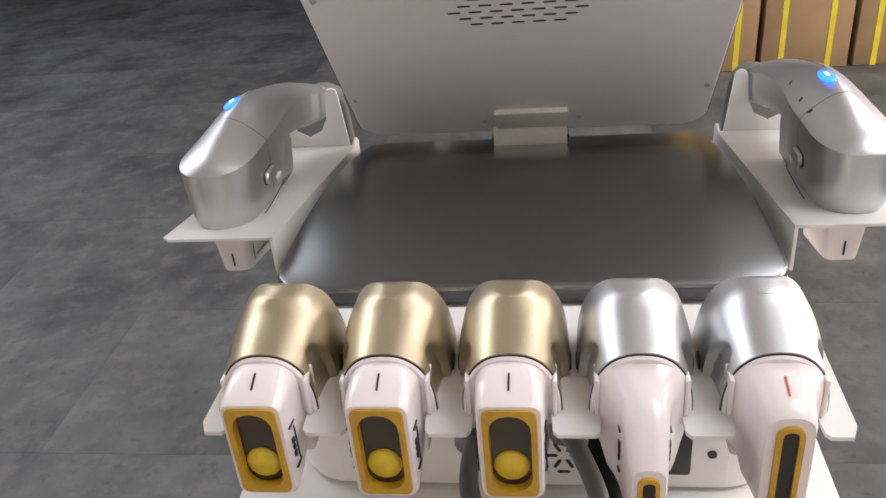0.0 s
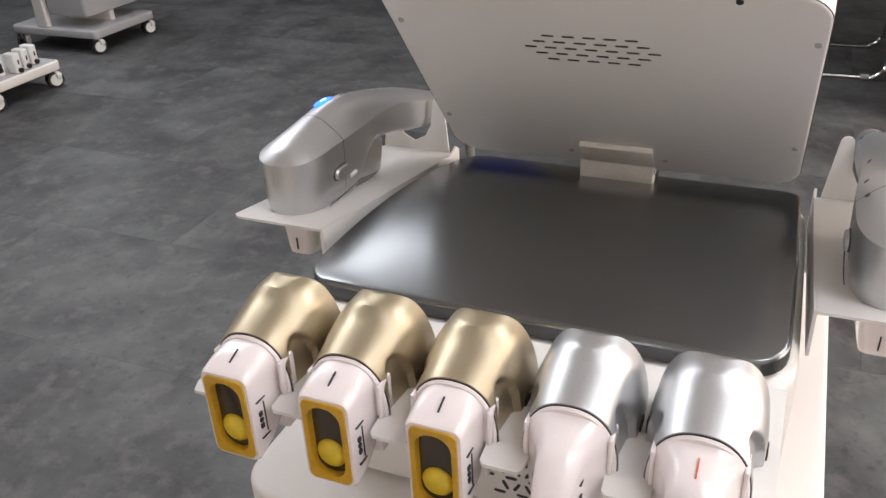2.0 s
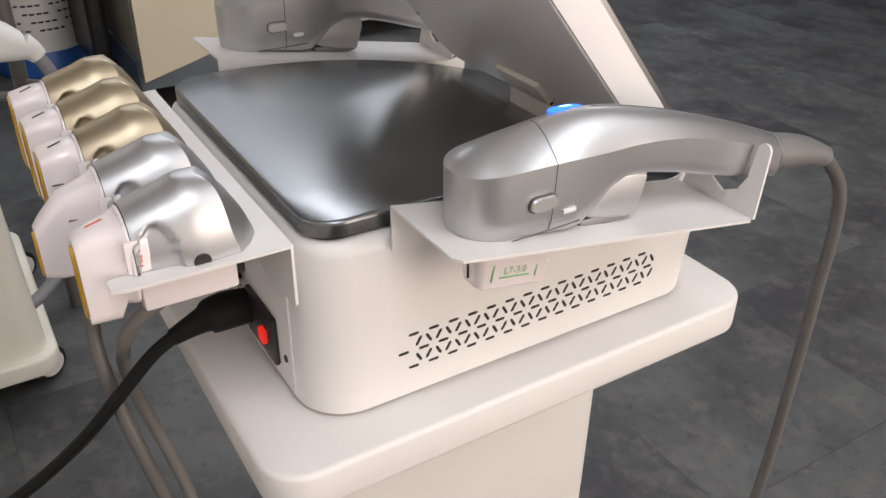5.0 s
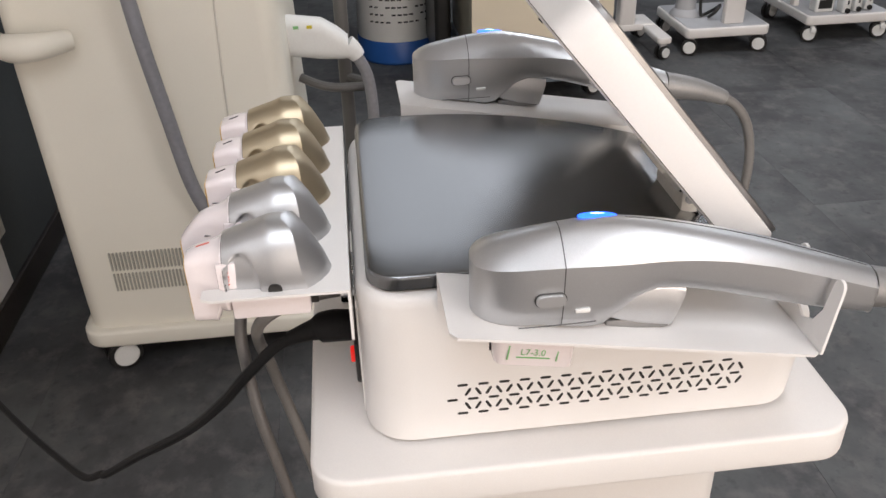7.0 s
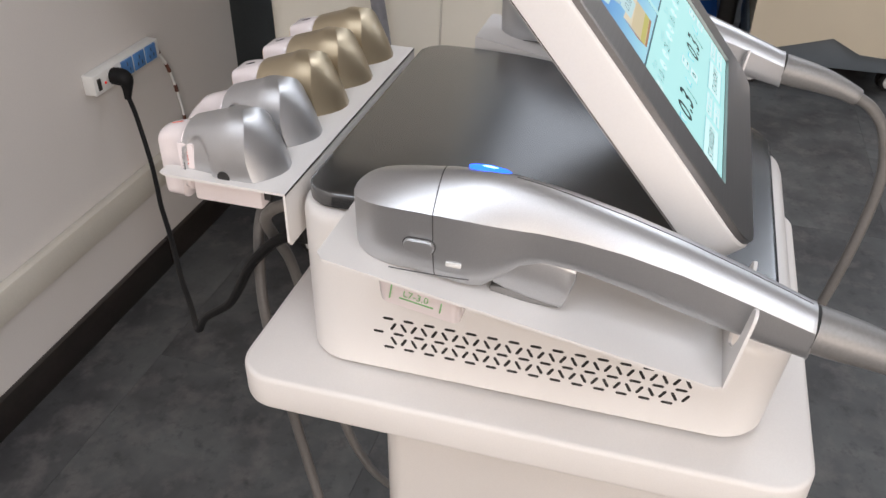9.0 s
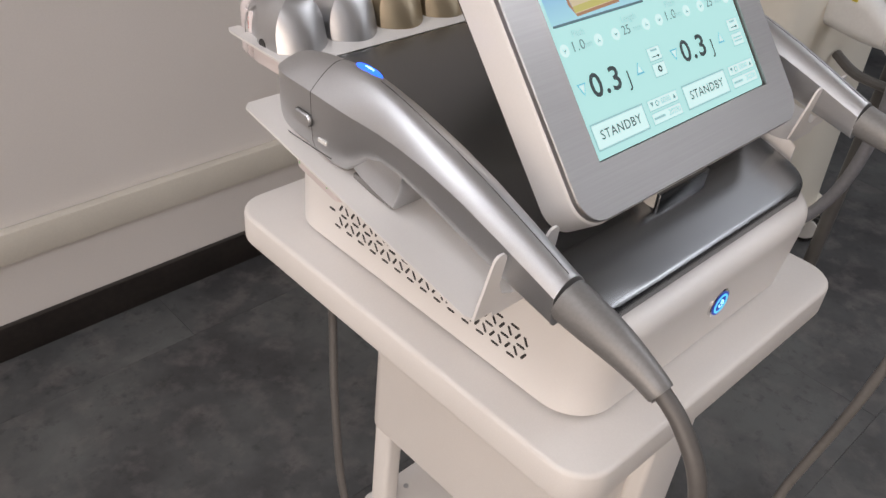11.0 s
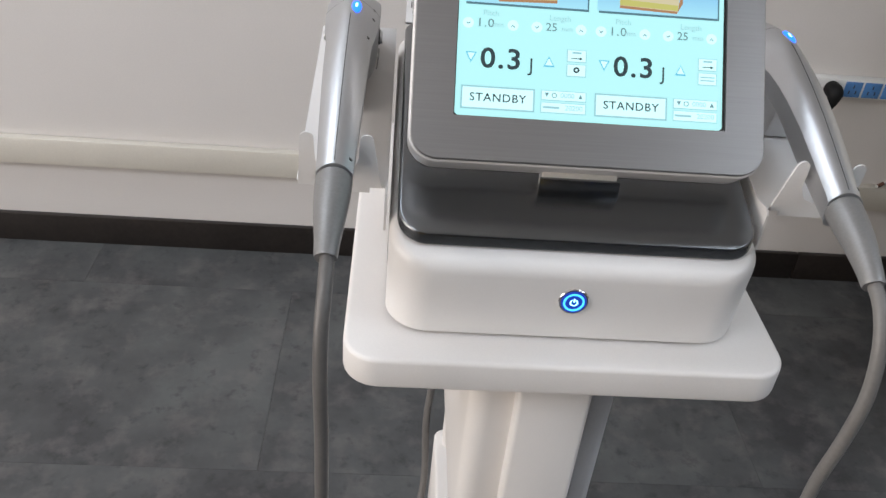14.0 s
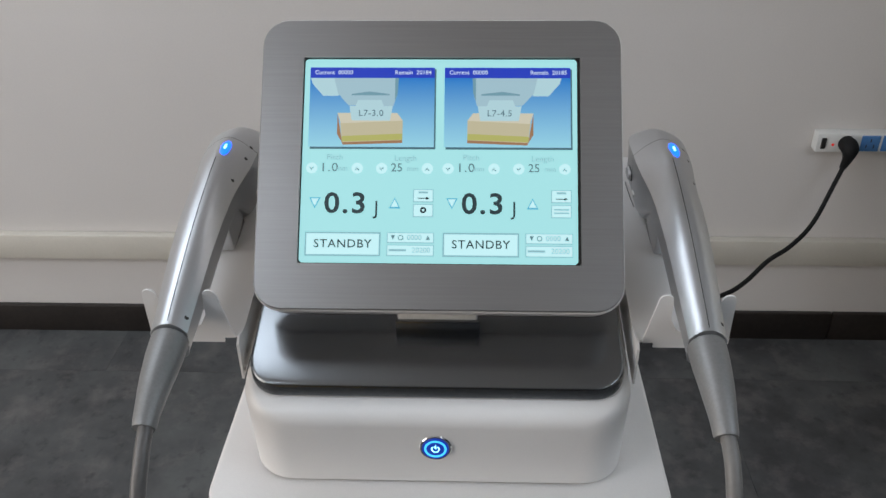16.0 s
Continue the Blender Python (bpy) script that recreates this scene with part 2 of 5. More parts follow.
def slab(x0, x1, y0, y1, r, low, high, soft, seg=8, steps=3):
    """A rounded slab between two height functions of y, with softened rims."""
    rings = []
    for side, base in ((1, low), (-1, high)):
        order = range(steps + 1) if side == 1 else range(steps, -1, -1)
        for k in order:
            a = radians(90 * k / steps)
            inset, lift = soft * (1 - math.sin(a)), soft * (1 - math.cos(a))
            pts = rounded(x0 + inset, x1 - inset, y0 + inset, y1 - inset, max(r - inset, 0.002), seg)
            rings.append([(x, y, base(y) + side * lift) for x, y in pts])
    return loft(rings)


def hull(x0, x1, y0, y1, r, low, high, soft, cuts=18):
    """A block with rounded corners whose top may be crowned along y, swept in y."""
    ends = [0.0, 0.0003, 0.001, 0.002, 0.0035, 0.0055, 0.008, 0.012, 0.017, 0.023, 0.03]
    ends = [e for e in ends if e < r] + [r]
    ys = [y0 + e for e in ends] + [y0 + r + (y1 - y0 - 2 * r) * i / cuts for i in range(1, cuts)] + [y1 - e for e in ends[::-1]]
    rings = []
    for y in ys:
        e = min(y - y0, y1 - y)
        cut = r - math.sqrt(max(r * r - (r - e) ** 2, 0)) if e < r else 0.0
        drop = soft - math.sqrt(max(soft ** 2 - (soft - e) ** 2, 0)) if e < soft else 0.0
        a, b, top = x0 + cut, x1 - cut, high(y) - drop
        pts = [(a, y, low(y))]
        for k in range(6):
            t = radians(18 * k)
            pts.append((a + soft * (1 - math.cos(t)), y, top - soft * (1 - math.sin(t))))
        for i in range(1, 6):
            pts.append((a + soft + (b - a - 2 * soft) * i / 6, y, top))
        for k in range(5, -1, -1):
            t = radians(18 * k)
            pts.append((b - soft * (1 - math.cos(t)), y, top - soft * (1 - math.sin(t))))
        pts.append((b, y, low(y)))
        rings.append(pts)
    return loft(rings)


def sheet(points, thick, to_world):
    """A flat plate cut to an outline; to_world maps (a, b, depth)."""
    own = bmesh.new()
    f = own.faces.new([own.verts.new(to_world(a, b, 0)) for a, b in points])
    front = [own.verts.new(to_world(a, b, thick)) for a, b in points]
    back = f.verts[:]
    own.faces.new(front[::-1])
    for i in range(len(points)):
        j = (i + 1) % len(points)
        own.faces.new((back[j], back[i], front[i], front[j]))
    return own


def smooth_line(points, steps=8):
    """A Catmull-Rom line through points of (x, y, z) or (x, y, z, radius)."""
    p = [points[0], *points, points[-1]]
    p = [np.array(q, float) for q in p]
    out = []
    for a, b, c, d in zip(p, p[1:], p[2:], p[3:]):
        for i in range(steps):
            t = i / steps
            out.append(0.5 * (2 * b + (c - a) * t + (2 * a - 5 * b + 4 * c - d) * t * t + (3 * b - a - 3 * c + d) * t ** 3))
    out.append(p[-2])
    return out


def tube(points, radius=None, sides=12, steps=8, bm=None, flat=False):
    line = smooth_line(points, steps) if steps > 1 else [np.array(q, float) for q in points]
    rings, ref = [], Vector((0.13, 0.31, 0.94))
    for i, q in enumerate(line):
        a, b = line[max(i - 1, 0)], line[min(i + 1, len(line) - 1)]
        way = Vector((b - a)[:3]).normalized()
        side = way.cross(ref).normalized()
        ref = side.cross(way).normalized()
        r = float(radius if radius else q[3])
        rings.append([Vector(q[:3]) + r * (math.cos(t) * side + math.sin(t) * ref) for t in (2 * math.pi * k / sides for k in range(sides))])
    return loft(rings, bm=bm)


def disc(centre, axis, radius, depth, sides=20, bm=None, top=1.0):
    axis = Vector(axis).normalized()
    side = axis.orthogonal().normalized()
    up = axis.cross(side)
    rings = []
    for d, r in ((0, radius), (depth * 0.8, radius), (depth, radius * top * 0.94)):
        rings.append([Vector(centre) + d * axis + r * (math.cos(t) * side + math.sin(t) * up) for t in (2 * math.pi * k / sides for k in range(sides))])
    return loft(rings, bm=bm)


def caster(parent, x, y, r=0.032, turn=0.0, wheel=None, hub=None, brake=False):
    """A twin-wheel swivel caster whose wheels touch the floor at x, y."""
    c, s = math.cos(turn), math.sin(turn)
    fork = part("caster", box(x - 0.016, x + 0.016, y - 0.016, y + 0.016, r * 1.15, r * 2.3, 0.004), wheel or GREY_P, parent)
    for side in (-1, 1):
        cx, cy = x + side * 0.012 * c, y + side * 0.012 * s
        part("wheel", disc((cx - side * 0.004 * c, cy - side * 0.004 * s, r), (side * c, side * s, 0), r, 0.016, 18), DARK, fork)
        part("hubcap", disc((cx + side * 0.0115 * c, cy + side * 0.0115 * s, r), (side * c, side * s, 0), r * 0.72, 0.006, 16), hub or PALE, fork)
    if brake:
        lever = box(-0.036, 0.0, -0.010, 0.010, r * 1.75, r * 2.0, 0.003)
        box(-0.042, -0.030, -0.014, 0.014, r * 1.25, r * 1.8, 0.003, bm=lever)
        lever.transform(Matrix.Translation((x, y, 0)))
        part("brake_lever", lever, PALE, fork)
    return fork


def words(name, text, size, material, parent, at, right, up, align="CENTER", bold=0.0, wide=1.0, gap=1.0):
    """Lettering in the built-in font, as a flat mesh at a place in the world."""
    data = bpy.data.curves.new(name, "FONT")
    data.body, data.size, data.align_x, data.align_y, data.offset = text, size, align, "CENTER", bold
    data.resolution_u, data.space_character = 3, gap
    tmp = bpy.data.objects.new("tmp", data)
    scene.collection.objects.link(tmp)
    bpy.context.view_layer.update()
    me = bpy.data.meshes.new_from_object(tmp.evaluated_get(bpy.context.evaluated_depsgraph_get()))
    bpy.data.objects.remove(tmp)
    right, up = Vector(right).normalized(), Vector(up).normalized()
    m = Matrix((right * wide, up, right.cross(up))).transposed().to_4x4()
    m.translation = Vector(at) - at_of(parent)
    me.transform(m)
    me.materials.clear()
    me.materials.append(material)
    ob = new(name, me)
    ob.parent = parent
    return ob


# ---- the room ----
X0, X1, Y0, Y1 = -3.2, 5.2, -6.4, 1.128
structure("ground", box(X0 - 0.1, X1 + 0.1, Y0 - 0.1, Y1 + 0.1, -0.12, -0.004), SCREED, "dark screed below the vinyl floor tiles", "floor")
# dark stretch of wall paints the shade beside the tall cabinet
structure("wall_panel", box(1.42, X1 + 0.12, Y1, Y1 + 0.12, -0.004, CEIL), GLASS_D, "wall behind the cabinets, its shade put in as a dark colour", "wall")
structure("wall_north", box(X0 - 0.12, 1.42, Y1, Y1 + 0.12, -0.004, CEIL), WALL, "off-white painted wall with a cable duct", "wall")
structure("wall_south", box(X0 - 0.12, X1 + 0.12, Y0 - 0.12, Y0, -0.004, CEIL), GLASS_D, "dark far wall of the showroom", "wall")
# opening and window stand out of view, added to carry the warm lamp
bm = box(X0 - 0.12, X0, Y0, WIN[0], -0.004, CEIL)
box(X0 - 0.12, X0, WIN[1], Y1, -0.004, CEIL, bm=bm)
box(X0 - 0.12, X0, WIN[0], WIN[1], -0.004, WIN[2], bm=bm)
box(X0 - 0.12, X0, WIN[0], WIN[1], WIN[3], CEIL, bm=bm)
structure("wall_west", bm, WALL, "off-white painted wall with an opening for the added window", "wall")
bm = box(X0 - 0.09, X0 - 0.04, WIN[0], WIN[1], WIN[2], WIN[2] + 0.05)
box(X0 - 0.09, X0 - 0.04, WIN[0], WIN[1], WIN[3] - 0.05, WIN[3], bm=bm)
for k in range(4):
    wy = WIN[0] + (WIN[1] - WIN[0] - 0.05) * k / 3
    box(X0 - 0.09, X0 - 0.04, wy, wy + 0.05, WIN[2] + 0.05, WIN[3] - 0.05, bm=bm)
window = structure("window_1", bm, GREY_P, "added wide window with a grey metal frame, out of view", "window")
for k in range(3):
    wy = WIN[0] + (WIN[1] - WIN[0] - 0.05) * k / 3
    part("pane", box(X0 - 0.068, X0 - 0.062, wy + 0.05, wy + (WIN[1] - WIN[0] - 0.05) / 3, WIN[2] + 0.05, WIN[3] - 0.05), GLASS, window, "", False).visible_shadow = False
structure("wall_east", box(X1, X1 + 0.12, Y0, Y1, -0.004, CEIL), GLASS_D, "dark side wall of the showroom", "wall")
structure("ceiling", box(X0 - 0.12, X1 + 0.12, Y0 - 0.12, Y1 + 0.12, CEIL, CEIL + 0.1), CEILING, "plain white ceiling", "ceiling")
for px, py, watts, pw, pd in PANELS:
    lamp = thing("ceiling_light", "ceiling light panel out of view, placed to light the room", "lamp", (px, py, CEIL - 0.04), "ceiling lights")
    hw, hd = pw / 2, pd / 2
    frame_bm = None
    for a, b, c, d in ((-hw - 0.03, -hw - 0.01, -hd - 0.03, hd + 0.03), (hw + 0.01, hw + 0.03, -hd - 0.03, hd + 0.03), (-hw - 0.01, hw + 0.01, -hd - 0.03, -hd - 0.005), (-hw - 0.01, hw + 0.01, hd + 0.005, hd + 0.03)):
        frame_bm = box(px + a, px + b, py + c, py + d, CEIL - 0.04, CEIL, bm=frame_bm)
    part("frame", frame_bm, GREY_P, lamp)
    part("diffuser", box(px - hw - 0.01, px + hw + 0.01, py - hd - 0.005, py + hd + 0.005, CEIL - 0.03, CEIL - 0.02), LAMP, lamp)

for x0, x1 in ((X0, 0.94), (0.942, X1)):
    structure("baseboard", box(x0, x1, Y1 - 0.014, Y1, 0, 0.082, 0.003), SKIRT, "dark brown glossy skirting board along the wall", "skirting")
duct = structure("trim", box(X0, 1.42, Y1 - 0.024, Y1, 0.232, 0.302, 0.005), DUCT, "cream cable duct along the wall", "cable duct")

# floor of staggered vinyl tiles
TW, TD = 1.0, 0.555
tile_me = None
for j in range(-11, 4):
    ty = -0.71 + TD * j
    for i in range(-4, 7):
        tx = -0.378 + TW * i + (0.5 if j % 2 else 0.0)
        if tx + TW < X0 or tx > X1 or ty + TD < Y0 or ty > Y1:
            continue
        whole = tx >= X0 and tx + TW <= X1 and ty >= Y0 and ty + TD <= Y1
        ax, bx, ay, by = max(tx, X0), min(tx + TW, X1), max(ty, Y0), min(ty + TD, Y1)
        if whole and tile_me:
            me = tile_me
        else:
            g = 0.0002
            bm = loft([[(x, y, -0.004) for x, y in rounded(g, bx - ax - g, g, by - ay - g, 0.001, 1)],
                       [(x, y, -0.0008) for x, y in rounded(g, bx - ax - g, g, by - ay - g, 0.001, 1)],
                       [(x, y, 0.0) for x, y in rounded(2 * g, bx - ax - 2 * g, 2 * g, by - ay - 2 * g, 0.001, 1)]])
            me = link_mesh("tile", bm, TILE, False)
            if whole:
                tile_me = me
        tile = new("tile", me)
        tile.location = (ax, ay, 0)
        tile.parent = bpy.data.objects["ground"]

# power strip on the wall
strip = thing("power_strip", "white wall power strip with blue sockets and one black plug", "power strip", (0.9, Y1, 0.56))
part("casing", box(0.786, 1.030, Y1 - 0.030, Y1, 0.539, 0.584, 0.004), PALE, strip)
for k in range(3):
    sx = 0.902 + 0.046 * k
    sock = part("socket", box(sx - 0.020, sx + 0.020, Y1 - 0.0325, Y1 - 0.029, 0.543, 0.580, 0.001), SOCKET, strip, "blue socket face")
    for dx, dz in ((-0.008, -0.006), (0.008, -0.006), (0, 0.008)):
        part("slot", box(sx + dx - 0.0012, sx + dx + 0.0012, Y1 - 0.033, Y1 - 0.032, 0.561 + dz - 0.004, 0.561 + dz + 0.004), DARK, sock)
part("indicator", disc((0.822, Y1 - 0.0295, 0.558), (0, -1, 0), 0.003, 0.002, 12), RED, strip)
part("rocker", box(0.796, 0.806, Y1 - 0.033, Y1 - 0.029, 0.549, 0.574, 0.001), DARK, strip)
plug_bm = tube([(0.850, Y1 - 0.031, 0.562, 0.018), (0.850, Y1 - 0.050, 0.562, 0.019), (0.849, Y1 - 0.060, 0.556, 0.017), (0.847, Y1 - 0.062, 0.538, 0.011), (0.841, Y1 - 0.062, 0.516, 0.007)], sides=14, steps=4)
plug_wire = thing("mains_lead", "black mains lead hanging between the machine and the wall strip", "power lead", (0.4, 0.7, 0.36))
part("plug", plug_bm, BLACK, plug_wire, "black angled mains plug")
part("cable", tube([(0.843, Y1 - 0.062, 0.522), (0.818, 1.036, 0.489), (0.773, 0.990, 0.420), (0.718, 0.945, 0.389), (0.658, 0.899, 0.380), (0.602, 0.850, 0.360), (0.550, 0.808, 0.357), (0.446, 0.727, 0.384),
                    (0.36, 0.655, 0.405), (0.27, 0.585, 0.445), (0.212, 0.537, 0.503), (0.19, 0.520, 0.523), (0.102, 0.445, 0.628), (0.039, 0.368, 0.713), (-0.010, 0.318, 0.785), (-0.034, 0.288, 0.832), (-0.041, 0.258, 0.866), (-0.044, 0.238, 0.879)], 0.0050, 10), BLACK, plug_wire)
part("connector", tube([(-0.043, 0.244, 0.876, 0.006), (-0.0445, 0.233, 0.881, 0.0075), (-0.045, 0.222, 0.8845, 0.0095), (-0.045, 0.218, 0.8855, 0.0125), (-0.045, 0.205, 0.8865, 0.0135), (-0.047, 0.187, 0.8865, 0.0125)], sides=12, steps=3), BLACK, plug_wire, "ribbed black inlet connector")
# loose dark lead on the wall beside the strip
lead = thing("wall_lead", "frayed brown and white lead hanging on the wall", "lead", (1.09, Y1 - 0.02, 0.30))
pts = [(1.030, Y1 - 0.02, 0.555), (1.052, Y1 - 0.012, 0.535), (1.078, Y1 - 0.01, 0.49), (1.094, Y1 - 0.01, 0.44), (1.106, Y1 - 0.012, 0.36), (1.100, Y1 - 0.012, 0.325), (1.064, Y1 - 0.02, 0.304)]
part("white_core", tube(pts, 0.0035, 8), PALE, lead)
WRAP = mat("brown_wrap", (0.10, 0.035, 0.02), 0.5, grain=0.2)
for a, b in ((0, 8), (14, 19), (24, 27), (33, 40), (44, 48)):
    seg = smooth_line(pts, 8)[a:b]
    part("brown_wrap", tube([tuple(q) for q in seg], 0.0047, 8, 1), WRAP, lead)
structure("wall_mark", box(-0.288, -0.276, Y1 - 0.0015, Y1 + 0.001, 0.539, 0.545), DARK, "small dark scuff on the painted wall", "scuff")


# ---- the trolley under the machine ----
cart = thing("trolley", "white steel equipment trolley with a rounded top shelf", "trolley", (0.004, 0.02, 0.0))
CT = 0.8455
part("top_shelf", slab(-0.182, 0.187, -0.187, 0.229, 0.030, lambda y: CT - 0.031, lambda y: CT, 0.004), CART, cart)
part("upper_box", slab(-0.069, 0.037, -0.145, 0.155, 0.020, lambda y: 0.545, lambda y: CT - 0.0315, 0.003), CART, cart, "white sheet-steel column head")
# grey here paints the shade on the column's set-back side
part("side_cover", slab(0.0375, 0.064, -0.140, 0.150, 0.008, lambda y: 0.116, lambda y: CT - 0.032, 0.003, 4, 2), GREY_P, cart, "set-back side of the column, its shade put in as grey")
part("front_column", loft([[(o + x, y, z) for x, y in rounded(-w, w, -0.1445, -0.0555, 0.020, 6)] for z, w, o in ((0.10, 0.056, -0.018), (0.40, 0.054, -0.017), (0.546, 0.0528, -0.0162))]), CART, cart)
part("front_panel", box(-0.030, 0.0355, -0.1625, -0.1440, 0.13, CT - 0.0325, 0.005, 3), CART, cart)
# the right post is grey to put its shade into the colour
for s in (-1, 1):
    part("rear_post", slab(0.012 + 0.058 * s - 0.012, 0.012 + 0.058 * s + 0.012, 0.128, 0.155, 0.006, lambda y: 0.10, lambda y: 0.546, 0.002, 4, 2), GREY_P if s > 0 else CART, cart)
lower = part("lower_box", slab(-0.069, 0.062, -0.030, 0.163, 0.014, lambda y: 0.11, lambda y: 0.392, 0.004), CART, cart, "white box with screws on its top")
for sx, sy in ((-0.055, 0.150), (-0.010, 0.140), (-0.055, 0.01)):
    part("screw", disc((sx, sy, 0.3915), (0, 0, 1), 0.0035, 0.0015, 12), GREY_P, lower)
part("base", slab(-0.20, 0.21, -0.20, 0.24, 0.03, lambda y: 0.075, lambda y: 0.115, 0.004), CART, cart)
for cx in (-0.17, 0.18):
    for cy in (-0.165, 0.205):
        caster(cart, cx, cy, 0.031)


# ---- the machine ----
DROP = 0.0285  # the machine is drawn on its own datum and set down by this much
BASE = CT + DROP


def plate_z(y):
    return 0.9705 + 0.150 * (y + 0.144) + 0.016 * (1 - ((y - 0.016) / 0.16) ** 2)


XC = 0.001
machine = thing("beauty_machine", "white desktop treatment machine with a steel lid and tilted touch screen", "medical device", (XC, 0.01, BASE))


def rim(y):
    return plate_z(y) - 0.0135


bm = hull(-0.149, 0.151, -0.161, 0.185, 0.036, lambda y: BASE + 0.004, rim, 0.010)
for v in bm.verts:
    if v.co.y < 0:
        v.co.y += 0.008 * max(min((0.957 - v.co.z) / 0.08, 1), 0) * min(-v.co.y / 0.125, 1)
part("body", bm, WHITE_B, machine, "white moulded housing")
for sx in (-0.12, 0.122):
    for sy in (-0.125, 0.155):
        part("foot", disc((sx, sy, BASE), (0, 0, 1), 0.012, 0.0055, 18), BLACK, machine)
# dark insert paints the shadow in the gap below the lid
part("gasket", hull(-0.139, 0.141, -0.141, 0.173, 0.018, lambda y: rim(y) - 0.003, lambda y: plate_z(y) - 0.004, 0.001), DARK, machine)
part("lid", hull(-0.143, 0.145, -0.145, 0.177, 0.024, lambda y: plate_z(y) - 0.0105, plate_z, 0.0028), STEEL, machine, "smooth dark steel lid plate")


def dash(bm, centre, right, up, angle, length, width, depth):
    c, s = math.cos(angle), math.sin(angle)
    r, u = Vector(right), Vector(up)
    a, b = r * c + u * s, u * c - r * s
    n = r.cross(u)
    pts = [(length / 2, 0), (length / 2 - width / 2, width / 2), (-length / 2 + width / 2, width / 2), (-length / 2, 0),
           (-length / 2 + width / 2, -width / 2), (length / 2 - width / 2, -width / 2)]
    lo = [bm.verts.new(Vector(centre) + a * x + b * y - n * depth) for x, y in pts]
    hi = [bm.verts.new(Vector(centre) + a * x + b * y + n * 0.0002) for x, y in pts]
    bm.faces.new(hi)
    for i in range(6):
        j = (i + 1) % 6
        bm.faces.new((lo[i], lo[j], hi[j], hi[i]))


def vent_slot(centre, right, up, angle, pitch):
    bm = bmesh.new()
    dash(bm, centre, right, up, angle, pitch * 0.54, pitch * 0.14, 0.003)
    part("vent_slot", bm, DARK, machine, "", False)


def star_vent(origin, right, up, pitch, cells):
    """Slots along the edges of a triangular lattice, two rows high."""
    h = pitch * 0.866
    o, r, u = Vector(origin), Vector(right), Vector(up)
    for row, (shift, count) in enumerate(((0.5, cells), (0.0, cells + 1), (0.5, cells))):
        for i in range(count):
            vent_slot(o + r * pitch * (i + shift) + u * h * (row - 1), r, u, 0, pitch)
    for row in (0, 1):
        for i in range(cells + 1):
            for sgn in (-1, 1):
                x = i * pitch + sgn * pitch * 0.25 + (pitch * 0.5)
                if x > pitch * (cells + 0.5) or x < pitch * 0.3:
                    continue
                lean = 60 if (sgn > 0) == (row == 0) else 120
                lean = 180 - lean
                vent_slot(o + r * x + u * h * (row - 0.5), r, u, radians(lean), pitch)


for sx, sgn in ((-0.149, -1), (0.151, 1)):
    right = (0, sgn, 0)
    star_vent((sx, 0.1215 if sgn < 0 else -0.0928, 0.9130), right, (0, 0, 1), 0.01530, 14)
star_vent((0.0175, 0.1865, 0.9035), (-1, 0, 0), (0, 0, 1), 0.0150, 3)

# rear panel with inlet, switch, screws
rear = part("rear_panel", box(-0.116, 0.118, 0.184, 0.1863, 0.882, 0.985, 0.0008), WHITE, machine)
for sx, sz in ((-0.106, 0.906), (-0.106, 0.975), (0.108, 0.906), (0.108, 0.975)):
    part("screw", disc((sx, 0.186, sz), (0, 1, 0), 0.0028, 0.0015, 12), DARK, rear)
inlet = part("power_inlet", box(-0.094, -0.042, 0.186, 0.1905, 0.892, 0.930, 0.002), DARK, machine, "black mains inlet with a lit red switch")
part("switch", box(-0.0835, -0.0745, 0.190, 0.1940, 0.9050, 0.9155, 0.001), RED, inlet, "lit red rocker switch")
for sx, sz in ((-0.022, 0.934), (0.032, 0.925)):
    part("cable_port", disc((sx, 0.186, sz), (0, 1, 0), 0.012, 0.013, 20), CHROME, machine)

# round power button
btn = part("power_button", disc((XC, -0.1562, 0.9205), (0, -1, 0), 0.0125, 0.0032, 32), CHROME, machine, "chrome push button with a blue light ring")


def ring(centre, axis_r, axis_u, r0, r1, lift, sides=32):
    n = Vector(axis_r).cross(Vector(axis_u))
    rr = []
    for rad, d in ((r0, 0), (r0, lift), (r1, lift), (r1, 0)):
        rr.append([Vector(centre) + n * d + rad * (math.cos(t) * Vector(axis_r) + math.sin(t) * Vector(axis_u)) for t in (2 * math.pi * k / sides for k in range(sides))])
    return loft(rr, cap=False)


BC = (XC, -0.1594, 0.9205)
part("light_ring", ring(BC, (1, 0, 0), (0, 0, 1), 0.0062, 0.0104, 0.0005), RING, btn)
part("inner_ring", ring(BC, (1, 0, 0), (0, 0, 1), 0.0070, 0.0086, 0.0009), RING_C, btn)
part("button_face", disc(BC, (0, -1, 0), 0.0060, 0.0006, 24), RING, btn)
bm = bmesh.new()
for k in range(14):
    a0, a1 = radians(120 + 300 * k / 14), radians(120 + 300 * (k + 1) / 14)
    q = [(math.cos(a) * r, math.sin(a) * r) for a, r in ((a0, 0.0024), (a1, 0.0024), (a1, 0.0033), (a0, 0.0033))]
    bm.faces.new([bm.verts.new((BC[0] + x, BC[1] - 0.0010, BC[2] + z)) for x, z in q])
box(BC[0] - 0.0005, BC[0] + 0.0005, BC[1] - 0.0011, BC[1] - 0.0009, BC[2] + 0.0005, BC[2] + 0.0040, bm=bm)
part("power_symbol", bm, LED_C, btn, "", False)

# tilted monitor
U, N = Vector((0, 0.64257, 0.76623)), Vector((0, -0.76623, 0.64257))


def up_the_screen(u):
    return 0.8219 + (u - 0.780) * 0.9785


